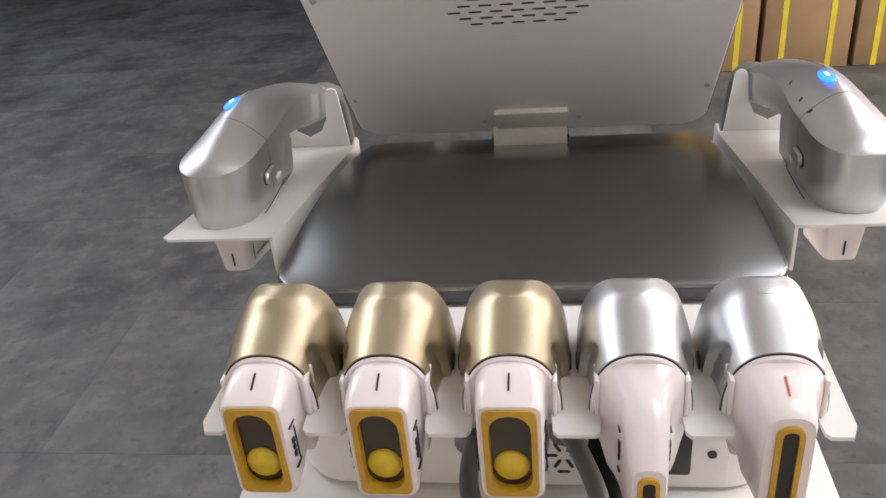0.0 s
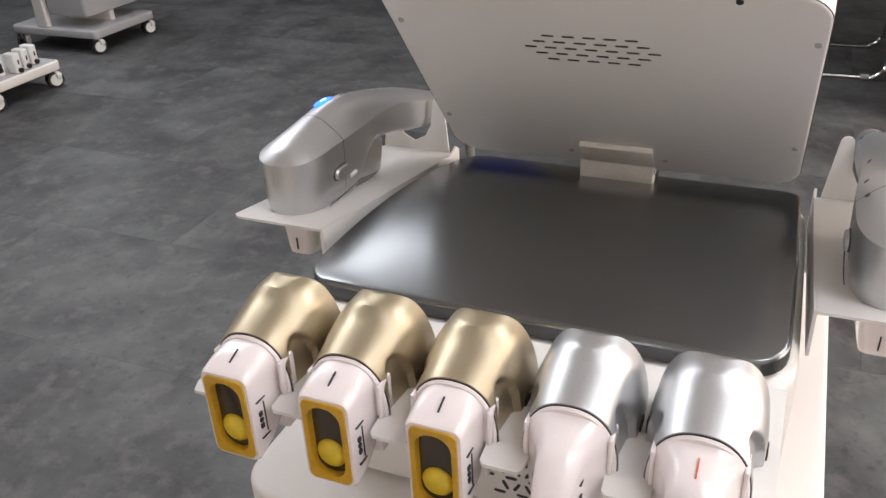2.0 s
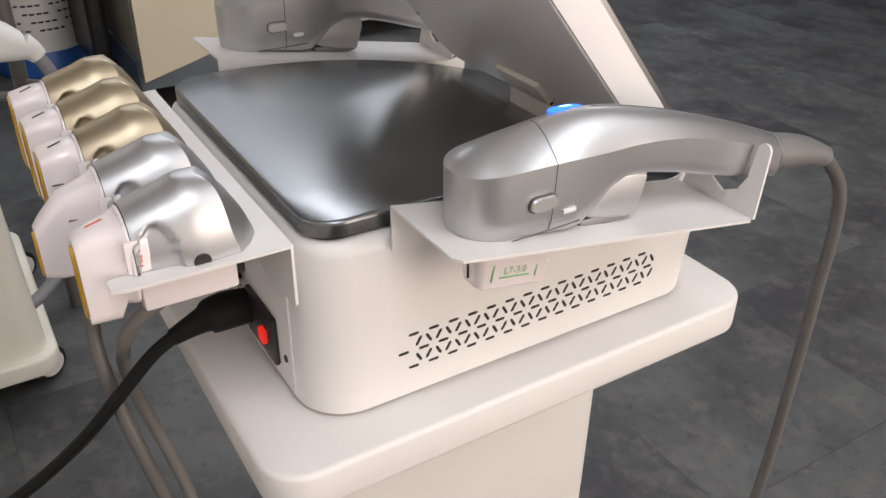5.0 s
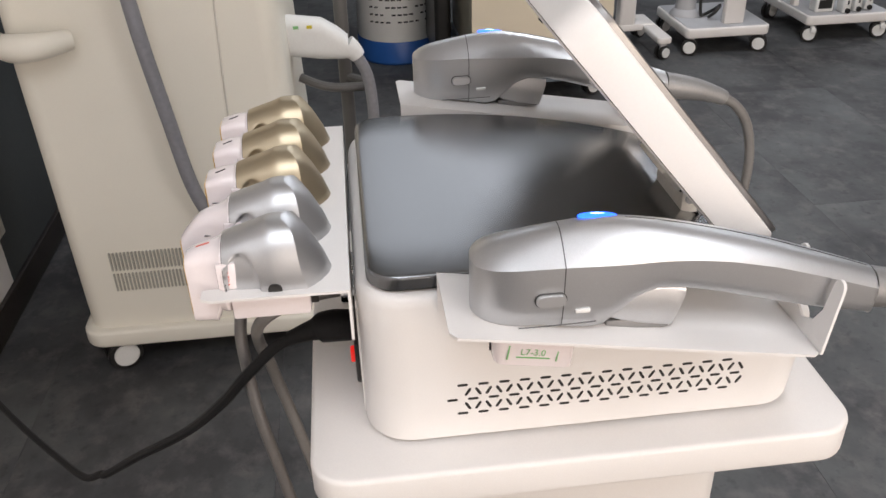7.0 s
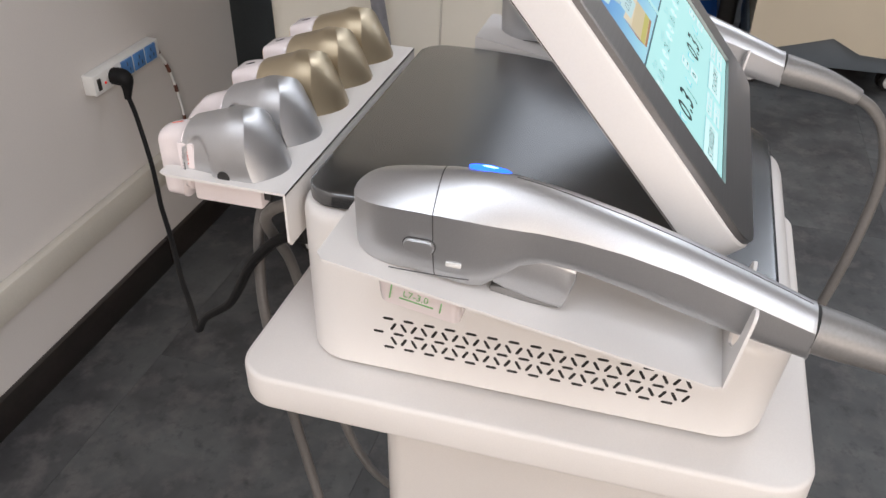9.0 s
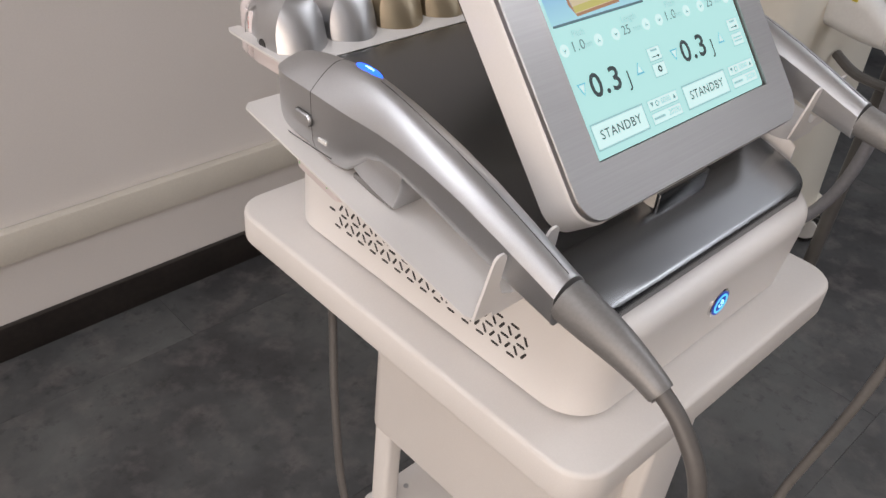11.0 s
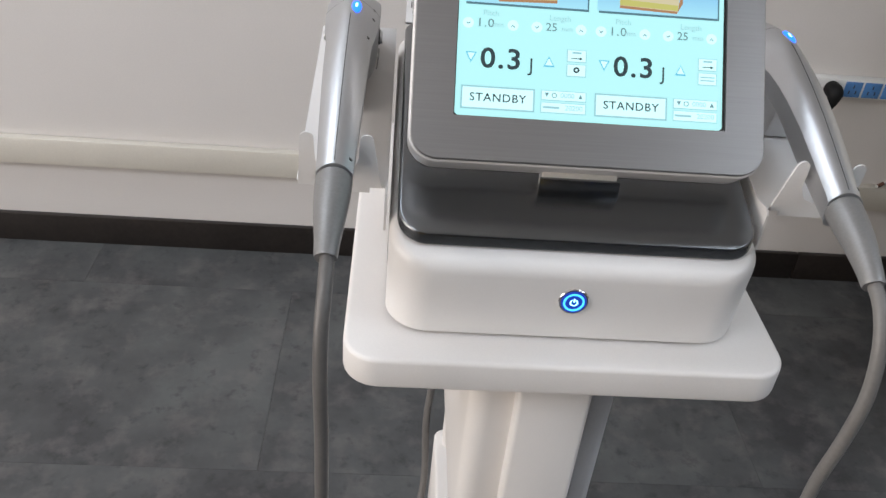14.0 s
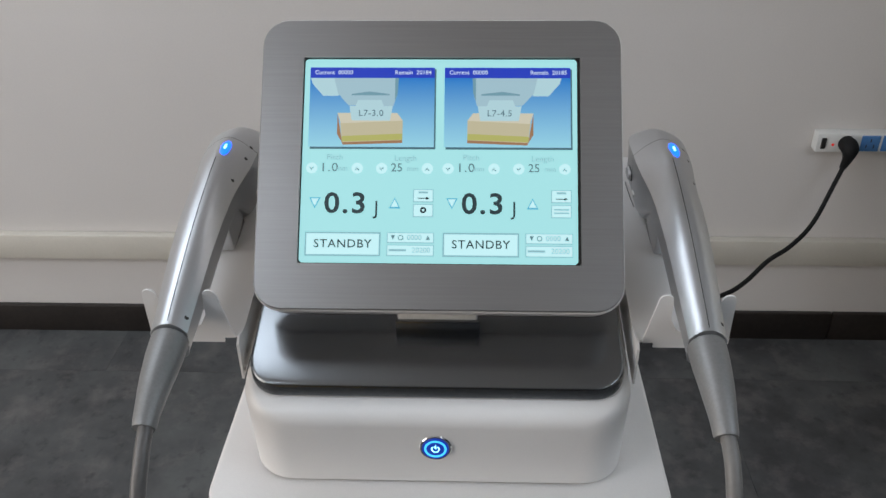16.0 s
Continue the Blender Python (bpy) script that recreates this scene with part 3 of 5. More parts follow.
def mon(x, u, n):
    """A place on the monitor: across, up the slope, and out of its front."""
    return Vector((x, 0, 0)) + U * up_the_screen(u) + N * (n - 0.0447)


def mon_slab(x0, x1, u0, u1, r, n0, n1, soft, seg=10, steps=4):
    bm = slab(x0, x1, up_the_screen(u0), up_the_screen(u1), r, lambda y: n0 - 0.0447, lambda y: n1 - 0.0447, soft, seg, steps)
    bm.transform(Matrix(((1, 0, 0, 0), (0, U.y, N.y, 0), (0, U.z, N.z, 0), (0, 0, 0, 1))))
    return bm


part("monitor_shell", mon_slab(-0.1385, 0.1425, 0.6605, 0.896, 0.022, 0.7575, 0.7862, 0.0022), WHITE_B, machine, "white monitor housing")
part("cover_seam", mon_slab(-0.1388, 0.1428, 0.6602, 0.8963, 0.0222, 0.7588, 0.7593, 0.0001, 10, 1), DARK, machine)
bm = bmesh.new()
outer, inner = rounded(-0.137, 0.141, 0.662, 0.8935, 0.021, 8), rounded(-0.1045, 0.1095, 0.6975, 0.8625, 0.0012, 8)
for (ua, da), (ub, db) in (((outer, 0.786), (outer, 0.7895)), ((outer, 0.7895), ("in", 0.7903)), (("in", 0.7903), (inner, 0.7903)), ((inner, 0.7903), (inner, 0.7875))):
    ins = rounded(-0.1362, 0.1402, 0.6628, 0.8927, 0.0202, 8)
    ua, ub = (ins if isinstance(q, str) else q for q in (ua, ub))
    a = [bm.verts.new(mon(x, u, da)) for x, u in ua]
    b = [bm.verts.new(mon(x, u, db)) for x, u in ub]
    for i in range(len(a)):
        j = (i + 1) % len(a)
        bm.faces.new((a[i], a[j], b[j], b[i]))
bmesh.ops.remove_doubles(bm, verts=bm.verts[:], dist=1e-6)
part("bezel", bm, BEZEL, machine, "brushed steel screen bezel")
part("screen_lip", mon_slab(-0.1045, 0.1095, 0.6975, 0.8625, 0.001, 0.786, 0.7876, 0.0003, 2, 1), DARK, machine)
for sx, su in ((0.0905, 0.8905), (-0.0883, 0.8905), (-0.1316, 0.7228), (0.135, 0.7228), (0.134, 0.8529), (-0.133, 0.8529), (0.0376, 0.6814), (-0.0386, 0.6814)):
    part("screw", disc(mon(sx, su, 0.7577), -N, 0.0022, 0.0012, 10), GREY_P if su < 0.88 else DARK, machine)
for row, count in enumerate((5, 6, 7, 6, 5)):
    for i in range(count):
        bm = bmesh.new()
        dash(bm, mon(0.0035 + (i - (count - 1) / 2) * 0.0138, 0.831 + (2 - row) * 0.0068, 0.7575), (-1, 0, 0), U, 0, 0.0088, 0.0017, 0.002)
        part("speaker_slot", bm, DARK, machine, "", False)
hinge = part("hinge", mon_slab(-0.0300, 0.0290, 0.6740, 0.6985, 0.0012, 0.7530, 0.7580, 0.0008, 3, 2), HINGE, machine, "champagne metal hinge below the monitor")
part("hinge_groove", mon_slab(-0.0295, 0.0285, 0.6715, 0.6742, 0.0006, 0.7548, 0.7580, 0.0002, 2, 1), DARK, hinge)
part("hinge_bar", box(-0.0290, 0.0315, -0.1010, -0.0860, plate_z(-0.09) - 0.002, 1.0055, 0.0012), HINGE, hinge)
# dark plate added to paint the shade on the hinge's front
part("hinge_cover", box(-0.0310, 0.0340, -0.1048, -0.1012, plate_z(-0.103) - 0.002, 1.0005, 0.001), STEEL, hinge, "dark steel plate added for the shaded hinge front")
part("hinge_pin", tube([(-0.0300, -0.0930, 0.9985), (0.0325, -0.0930, 0.9985)], 0.0042, 12, 1), GREY_P, hinge)

# what the screen shows
SW, SH = 0.2110, 0.1635
SX, SU = 0.0018, 0.780


def scr(s, t, lift=0.0):
    """A place on the screen: s from the left, t from the top."""
    return mon(SX + (s - 0.5) * SW, SU + (0.5 - t) * SH, 0.7880 + lift)


def flat(name, outline, lift, material, parent):
    bm = bmesh.new()
    bm.faces.new([bm.verts.new(scr(s, t, lift)) for s, t in outline])
    return part(name, bm, material, parent, "", False)


def rect(s0, s1, t0, t1):
    return [(s0, t1), (s1, t1), (s1, t0), (s0, t0)]


S_BACK = glow("screen_pale_cyan", (0.50, 0.92, 0.87), 1.25)
S_LIGHT = glow("screen_button", (0.66, 0.97, 0.93), 1.38)
S_LINE = glow("screen_line", (0.36, 0.66, 0.68), 1.08)
S_HEAD = glow("screen_header", (0.005, 0.04, 0.62), 1.08)
S_TEXT = glow("screen_text", (0.02, 0.06, 0.07), 0.67)
S_GREY = glow("screen_grey_text", (0.20, 0.36, 0.38), 0.94)
S_SOFT = glow("screen_soft_text", (0.38, 0.66, 0.68), 1.08)
S_WHITE = glow("screen_white_text", (0.8, 0.9, 1.0), 1.08)
S_TRI = glow("screen_arrow", (0.16, 0.60, 0.76), 1.13)
S_HP = glow("screen_tool", (0.50, 0.70, 0.74), 1.08)
S_HP2 = glow("screen_tool_shade", (0.22, 0.42, 0.48), 1.08)
S_TIP = glow("screen_tip", (0.62, 0.86, 0.86), 1.08)
S_SKIN = glow("screen_skin", (0.70, 0.60, 0.36), 1.13)
S_SKIN2 = glow("screen_skin_top", (0.82, 0.73, 0.52), 1.13)
S_FAT = glow("screen_yellow_layer", (0.62, 0.58, 0.14), 1.08)
S_MUS = glow("screen_red_layer", (0.46, 0.22, 0.09), 1.08)
S_DARK = glow("screen_shadow", (0.10, 0.25, 0.30), 0.81)
z_at = at_of(machine).z
S_SKY = glow_ramp("screen_sky", (0.42, 0.82, 0.92), (0.01, 0.22, 0.66), 1.15, scr(0, 0.44).z - z_at, scr(0, 0.09).z - z_at)
screen = part("screen", mon_slab(SX - SW / 2, SX + SW / 2, SU - SH / 2, SU + SH / 2, 0.0008, 0.7872, 0.7880, 0.0001, 1, 1), S_BACK, machine, "lit touch screen with two control columns")


def label(text, s, t, size, material, align="CENTER", bold=0.0, lift=0.0006, wide=1.0, gap=1.0):
    words("lettering", text, size, material, screen, scr(s, t, lift), (1, 0, 0), U, align, bold, wide, gap)


def circle(s, t, r, n=18):
    k = SW / SH
    return [(s + r * math.cos(2 * math.pi * i / n), t + r * k * math.sin(2 * math.pi * i / n)) for i in range(n)][::-1]


def column(o, tip, remain, mirror, gear):
    def m(s):
        return o + (0.47 - s if mirror else s)

    flat("picture_shadow", rect(o + 0.026, o + 0.486, 0.05, 0.449), 0.0001, S_DARK, screen)
    flat("picture", rect(o + 0.02, o + 0.48, 0.045, 0.438), 0.0002, S_SKY, screen)
    flat("header", rect(o + 0.02, o + 0.48, 0.042, 0.094), 0.0003, S_HEAD, screen)
    label("Current  00000", o + 0.037, 0.068, 0.0047, S_WHITE, "LEFT", 0.00008)
    label("Remain  " + remain, o + 0.468, 0.068, 0.0047, S_WHITE, "RIGHT", 0.00008)
    order = (lambda p: p) if not mirror else (lambda p: p[::-1])

    def shape(name, pts, lift, material):
        flat(name, order([(m(s), t) for s, t in pts]), lift, material, screen)

    shape("tool_arm", [(0.030, 0.125), (0.07, 0.185), (0.125, 0.185), (0.16, 0.12), (0.15, 0.095), (0.022, 0.095)], 0.0003, S_TIP)
    shape("tool_body", [(0.125, 0.175), (0.165, 0.232), (0.33, 0.235), (0.345, 0.17), (0.345, 0.095), (0.11, 0.095)], 0.00035, S_HP)
    shape("tool_shade", [(0.335, 0.21), (0.345, 0.17), (0.348, 0.095), (0.335, 0.095)], 0.0004, S_HP2)
    shape("tool_band", [(0.175, 0.175), (0.24, 0.163), (0.315, 0.175), (0.315, 0.182), (0.175, 0.182)], 0.0004, S_HP2)
    shape("skin_side", [(0.125, 0.27), (0.145, 0.42), (0.125, 0.375)], 0.0003, S_MUS)
    shape("skin_block", [(0.145, 0.425), (0.365, 0.415), (0.365, 0.305), (0.135, 0.318)], 0.0003, S_SKIN)
    shape("skin_top", [(0.138, 0.322), (0.365, 0.308), (0.345, 0.270), (0.125, 0.270)], 0.00035, S_SKIN2)
    shape("yellow_layer", [(0.144, 0.412), (0.365, 0.402), (0.365, 0.372), (0.142, 0.385)], 0.00035, S_FAT)
    shape("red_layer", [(0.147, 0.428), (0.365, 0.418), (0.365, 0.404), (0.145, 0.416)], 0.0004, S_MUS)
    shape("tip_neck", [(0.185, 0.25), (0.30, 0.25), (0.285, 0.205), (0.20, 0.205)], 0.00045, S_TIP)
    shape("tip", [(0.178, 0.308), (0.318, 0.308), (0.328, 0.235), (0.168, 0.235)], 0.0005, S_TIP)
    label(tip, m(0.248), 0.272, 0.0070, S_DARK, gap=1.1)
    label("Pitch", o + 0.12, 0.490, 0.0064, S_SOFT)
    label("Length", o + 0.378, 0.494, 0.0064, S_SOFT)
    label("1.0", o + 0.10, 0.541, 0.0096, S_GREY, bold=0.00008, wide=1.1, gap=1.12)
    label("mm", o + 0.147, 0.545, 0.0058, S_SOFT)
    label("25", o + 0.347, 0.541, 0.0092, S_GREY, bold=0.00008)
    label("mm", o + 0.405, 0.545, 0.0058, S_SOFT)
    for s, up in ((0.037, 0), (0.203, 1), (0.292, 0), (0.458, 1)):
        flat("round_key", circle(o + s, 0.543, 0.021), 0.0002, S_LIGHT, screen)
        d = -1 if up else 1
        for a, b in ((-1, 0), (0, 1)):
            q = [(o + s + 0.007 * a, 0.543 - d * 0.006 * (a != 0)), (o + s + 0.007 * b, 0.543 + (d * 0.006 if b == 0 else -d * 0.006)),
                 (o + s + 0.007 * b, 0.549 + (d * 0.006 if b == 0 else -d * 0.006)), (o + s + 0.007 * a, 0.549 - d * 0.006 * (a != 0))]
            flat("chevron", q[::-1], 0.0005, S_GREY, screen)
    label("0.3", o + 0.163, 0.718, 0.0226, S_TEXT, bold=0.0004, wide=1.08, gap=1.12)
    label("J", o + 0.276, 0.738, 0.0150, S_TEXT)
    for s, d in ((0.052, 1), (0.342, -1)):
        flat("arrow_key", [(o + s - 0.021, 0.712 - 0.026 * d), (o + s, 0.712 + 0.028 * d), (o + s + 0.021, 0.712 - 0.026 * d)][::d], 0.0002, S_TRI, screen)
        flat("arrow_core", [(o + s - 0.014, 0.711 - 0.019 * d), (o + s, 0.711 + 0.018 * d), (o + s + 0.014, 0.711 - 0.019 * d)][::d], 0.0004, S_LIGHT, screen)
    for t0, t1 in ((0.644, 0.703), (0.716, 0.775)):
        flat("small_key_edge", rect(o + 0.408, o + 0.482, t0, t1 + 0.004), 0.00015, S_LINE, screen)
        flat("small_key", rect(o + 0.411, o + 0.479, t0 + 0.003, t1), 0.0003, S_LIGHT, screen)
    flat("bar", rect(o + 0.428, o + 0.462, 0.655, 0.664), 0.0005, S_SOFT, screen)
    flat("pointer", [(o + 0.425, 0.686), (o + 0.456, 0.686), (o + 0.456, 0.680), (o + 0.468, 0.688), (o + 0.456, 0.696), (o + 0.456, 0.690), (o + 0.425, 0.690)][::-1], 0.0005, S_TEXT, screen)
    if gear:
        flat("gear", circle(o + 0.445, 0.745, 0.012, 9), 0.0005, S_TEXT, screen)
        flat("gear_hole", circle(o + 0.445, 0.745, 0.005, 12), 0.0006, S_LIGHT, screen)
    else:
        for t in (0.736, 0.752):
            flat("bar", rect(o + 0.418, o + 0.472, t, t + 0.006), 0.0005, S_SOFT, screen)
    flat("standby_edge", rect(o + 0.020, o + 0.294, 0.852, 0.968), 0.00015, S_LINE, screen)
    flat("standby_key", rect(o + 0.026, o + 0.288, 0.860, 0.960), 0.0003, S_LIGHT, screen)
    label("STANDBY", o + 0.157, 0.910, 0.0090, S_TEXT, bold=0.00006, wide=1.04, gap=1.10)
    for t0, t1 in ((0.853, 0.900), (0.912, 0.962)):
        flat("small_key_edge", rect(o + 0.316, o + 0.486, t0, t1 + 0.004), 0.00015, S_LINE, screen)
        flat("small_key", rect(o + 0.319, o + 0.483, t0 + 0.003, t1), 0.0003, S_LIGHT, screen)
    flat("down_mark", [(o + 0.330, 0.866), (o + 0.338, 0.888), (o + 0.346, 0.866)], 0.0005, S_GREY, screen)
    flat("up_mark", [(o + 0.456, 0.888), (o + 0.472, 0.888), (o + 0.464, 0.866)], 0.0005, S_GREY, screen)
    flat("clock", circle(o + 0.366, 0.878, 0.010), 0.0005, S_GREY, screen)
    flat("clock_face", circle(o + 0.366, 0.878, 0.007), 0.0006, S_LIGHT, screen)
    label("0000", o + 0.415, 0.878, 0.0056, S_SOFT)
    flat("bar", rect(o + 0.324, o + 0.386, 0.933, 0.943), 0.0005, S_SOFT, screen)
    label("20200", o + 0.440, 0.938, 0.0056, S_SOFT)


column(0.0, "L7-3.0", "20184", False, True)
column(0.4965, "L7-4.5", "20185", True, False)

# sheet-metal holders on the machine
bm = bmesh.new()
CX = [0.1155, 0.0595, 0.0030, -0.0535, -0.1100]
edge = [(0.1445, 0.188), (0.1465, 0.280), (0.1435, 0.287)]
for c in CX:
    edge += [(c + 0.0200, 0.287), (c + 0.0180, 0.2845), (c + 0.0165, 0.257), (c - 0.0165, 0.257), (c - 0.0180, 0.2845), (c - 0.0200, 0.287)]
edge += [(-0.1390, 0.287), (-0.1420, 0.280), (-0.1430, 0.188)]
RZ = 1.0105
rack = part("tip_rack", sheet(edge, 0.0020, lambda a, b, d: Vector((a, b, RZ + d))), WHITE, machine, "white sheet-metal rack with open slots")
part("rack_flange", sheet([(0.1445, 0.9725), (0.1445, 1.0124), (-0.1430, 1.0124), (-0.1430, 0.9725), (-0.1400, 0.969), (0.1415, 0.969)], 0.0018, lambda a, b, d: Vector((a, 0.1880 + d, b))), WHITE, rack)


def shelf_z(y):
    return 1.0022 + 0.172 * y


for sgn in (-1, 1):
    off = 0.002 if sgn > 0 else 0.0

    def w(a, b, d, s=sgn, o=off):
        return Vector((s * a + o, b, shelf_z(b) + d))

    pts = [(0.153, -0.106), (0.153, 0.1305), (0.219, 0.1305), (0.224, 0.126), (0.224, -0.102), (0.221, -0.106)]
    shelf = part("side_shelf", sheet(pts, 0.0018, w), WHITE, machine, "white sheet-metal handpiece holder")
    part("shelf_flange", sheet([(-0.118, -0.030), (-0.118, 0.0040), (-0.112, 0.0075), (-0.104, 0.0040), (-0.095, 0.0018), (0.1305, 0.0018), (0.1305, -0.028)], 0.0019,
                               lambda a, b, d, s=sgn, o=off: Vector((s * (0.1518 + d) + o, a, shelf_z(a) + b))), WHITE, shelf)
    zf = shelf_z(-0.106)
    fork = []
    for k in range(7):
        a = radians(180 - 30 * k)
        fork.append((0.2145 + 0.0052 * math.cos(a), zf + 0.046 + 0.0052 * math.sin(a)))
    top_in = [(0.1690 + 0.0052 * math.cos(radians(30 * k)), zf + 0.046 + 0.0052 * math.sin(radians(30 * k))) for k in range(7)]
    outline = [(0.157, zf + 0.001), (0.166, zf + 0.001), (0.166, zf - 0.004), (0.206, zf - 0.004), (0.206, zf + 0.001), (0.2225, zf + 0.001)]
    outline += [(p[0], p[1]) for p in fork[::-1]] + [(0.2085, zf + 0.026), (0.203, zf + 0.015), (0.192, zf + 0.0095), (0.181, zf + 0.015), (0.1755, zf + 0.026)]
    outline += top_in
    part("cradle", sheet(outline, 0.0019, lambda a, b, d, s=sgn, o=off: Vector((s * a + o, -0.1060 - d - 0.15 * (b - shelf_z(-0.106)), b))), WHITE, shelf)


# ---- treatment tips on the rack ----
def tip_shell(w):
    """A domed shell cut by a sloping facet towards the machine, with a thumb scoop on each side."""
    n = 56

    def point(i, q):
        a = math.pi * i / n
        x, z = math.cos(a), math.sin(a)
        wide = 1.0 - 0.03 * max(0.35 - q, 0) / 0.35 - 0.15 * max(q - 0.2, 0) ** 2 / 0.64
        high = 0.0424 + 0.0010 * math.sin(math.pi * min(q / 0.6, 1)) ** 2 - 0.0108 * q ** 1.7
        x = math.copysign(abs(x) ** 0.86, x) * w * wide
        z = abs(z) ** 0.82 * high
        front = facet(x, z)
        y = front + (0.2708 - front) * q
        u = ((y - 0.2585) / 0.0118) ** 2 + (z / 0.0275) ** 2
        s = min(max((1 - u) / 0.30, 0), 1)
        return (x * (1 - 0.15 * s * s * (3 - 2 * s)), y, z)

    def facet(x, z):
        bulge = 0.0165 * math.sqrt(max(1 - (z / 0.0420) ** 2, 0))
        return 0.2165 + 0.32 * z - bulge * (1 - min(abs(x) / w, 1) ** 2)

    rim_pts = [point(i, 0) for i in range(n + 1)]
    rings = [[(x * s, facet(x * s, z * s), z * s) for x, y, z in rim_pts] for s in (0.05, 0.35, 0.68, 0.88, 0.97, 0.992)]
    rings += [[point(i, k / 34) for i in range(n + 1)] for k in range(35)]
    return loft(rings)


def head_ring(y, w, z0, z1, r, seg=5):
    return [(x, y, z) for x, z in rounded(-w, w, z0, z1, r, seg)]


def build_tip(kind, shell_mat, ink, place, text):
    """One tip, at the rack's slot; local x across, y away from the machine, z up from the rack."""
    t = thing("treatment_tip", text, "treatment tip", (place, 0, RZ + 0.0022), "treatment tips on the rack")

    def add(name, bm, material, parent=None, note=""):
        ob = new(name, link_mesh(name, bm, material, True))
        ob.parent = parent or t
        return tagged(ob, note)

    def bar(name, x0, x1, y0, y1, z, tilt, material, parent):
        bm = box(x0, x1, y0, y1, -0.0003, 0.0003)
        ym = (y0 + y1) / 2
        bm.transform(Matrix.Translation((0, ym, z)) @ Matrix.Rotation(radians(tilt), 4, "X") @ Matrix.Translation((0, -ym, 0)))
        return add(name, bm, material, parent)

    shell = add("shell", tip_shell(0.0268), shell_mat, None, "satin metallic shell")
    def arch(w, h, y):
        return [(math.copysign(abs(math.cos(math.pi * i / 24)) ** 0.86, math.cos(math.pi * i / 24)) * w, y, math.sin(math.pi * i / 24) ** 0.82 * h) for i in range(25)]

    add("seam", loft([arch(0.0224, 0.0310, 0.2700), arch(0.0224, 0.0310, 0.2712)]), DARK, shell)
    add("collar", loft([arch(0.0220, 0.0304, 0.2705), arch(0.0219, 0.0303, 0.2722), arch(0.0212, 0.0297, 0.2730)]), PEARL, shell)
    for s in (-1, 1):
        add("dimple", disc((s * 0.0258, 0.2375, 0.0012), (s, 0, 0), 0.0048, 0.0014, 18), DARK, shell)
    if kind == "wide":
        rr = [head_ring(0.2520, 0.0130, 0.0005, 0.0235, 0.008), head_ring(0.2690, 0.0140, 0.0005, 0.0262, 0.009), head_ring(0.2708, 0.0156, -0.018, 0.0280, 0.012), head_ring(0.2725, 0.0160, -0.020, 0.0284, 0.012), head_ring(0.2770, 0.0155, -0.024, 0.0280, 0.009),
              head_ring(0.2840, 0.0149, -0.028, 0.0264, 0.0065), head_ring(0.2938, 0.0142, -0.0305, 0.0236, 0.0050), head_ring(0.2955, 0.0133, -0.0295, 0.0226, 0.0045),
              head_ring(0.2955, 0.0100, -0.0262, 0.0194, 0.0070), head_ring(0.2906, 0.0098, -0.0260, 0.0192, 0.0070)]
        head = add("head", loft(rr), PEARL, None, "glossy pearl-white tip housing")
        add("window_frame", loft([head_ring(0.2950, 0.0118, -0.0280, 0.0212, 0.0035), head_ring(0.2966, 0.0116, -0.0278, 0.0210, 0.0035), head_ring(0.2966, 0.0090, -0.0250, 0.0182, 0.0082),
                                  head_ring(0.2920, 0.0086, -0.0246, 0.0178, 0.0078), head_ring(0.2905, 0.0084, -0.0244, 0.0176, 0.0076)], cap=False), YELLOW, head, "amber window frame")
        add("window", loft([head_ring(0.2915, 0.0086, -0.0246, 0.0178, 0.0078), head_ring(0.2925, 0.0086, -0.0246, 0.0178, 0.0078)]), AMBER_D, head, "dark oval window")
        bm = bmesh.new()
        bmesh.ops.create_uvsphere(bm, u_segments=18, v_segments=12, radius=0.0080)
        bm.transform(pose(0, 0.2925, -0.0125) @ Matrix.Diagonal((1, 0.45, 1.05, 1)))
        add("dome", bm, BALL, head, "round yellow transducer")
        bar("mark", -0.0004, 0.0004, 0.2800, 0.2885, 0.0268, -19, INK, head)
        side = 0.0150
    else:
        if kind == "low":
            prof = [(0.2520, 0.0140, 0.0235), (0.2690, 0.0150, 0.0262), (0.2708, 0.0185, 0.0270), (0.2725, 0.0192, 0.0276), (0.2742, 0.0184, 0.0268), (0.2785, 0.0152, 0.0252), (0.2835, 0.0122, 0.0238), (0.2890, 0.0104, 0.0222), (0.2950, 0.0094, 0.0196), (0.3010, 0.0087, 0.0138), (0.3070, 0.0080, 0.0072), (0.3105, 0.0068, 0.0025)]
            slim, top, front = 0.0046, -0.0008, 0.3100
        else:
            prof = [(0.2520, 0.0140, 0.0235), (0.2690, 0.0150, 0.0262), (0.2708, 0.0185, 0.0272), (0.2725, 0.0192, 0.0278), (0.2742, 0.0184, 0.0270), (0.2775, 0.0164, 0.0264), (0.2815, 0.0140, 0.0256), (0.2860, 0.0124, 0.0246), (0.2905, 0.0114, 0.0232), (0.2950, 0.0107, 0.0212), (0.2975, 0.0095, 0.0190)]
            slim, top, front = 0.0058, 0.0152, 0.2970
        head = add("head", loft([head_ring(y, w, 0.0005 if y < 0.27 else -0.024 if y < 0.278 else -0.0335 + 0.25 * max(y - 0.3, 0), z, min(w * 0.8, 0.013)) for y, w, z in prof]), PEARL, None, "glossy pearl-white tip housing")
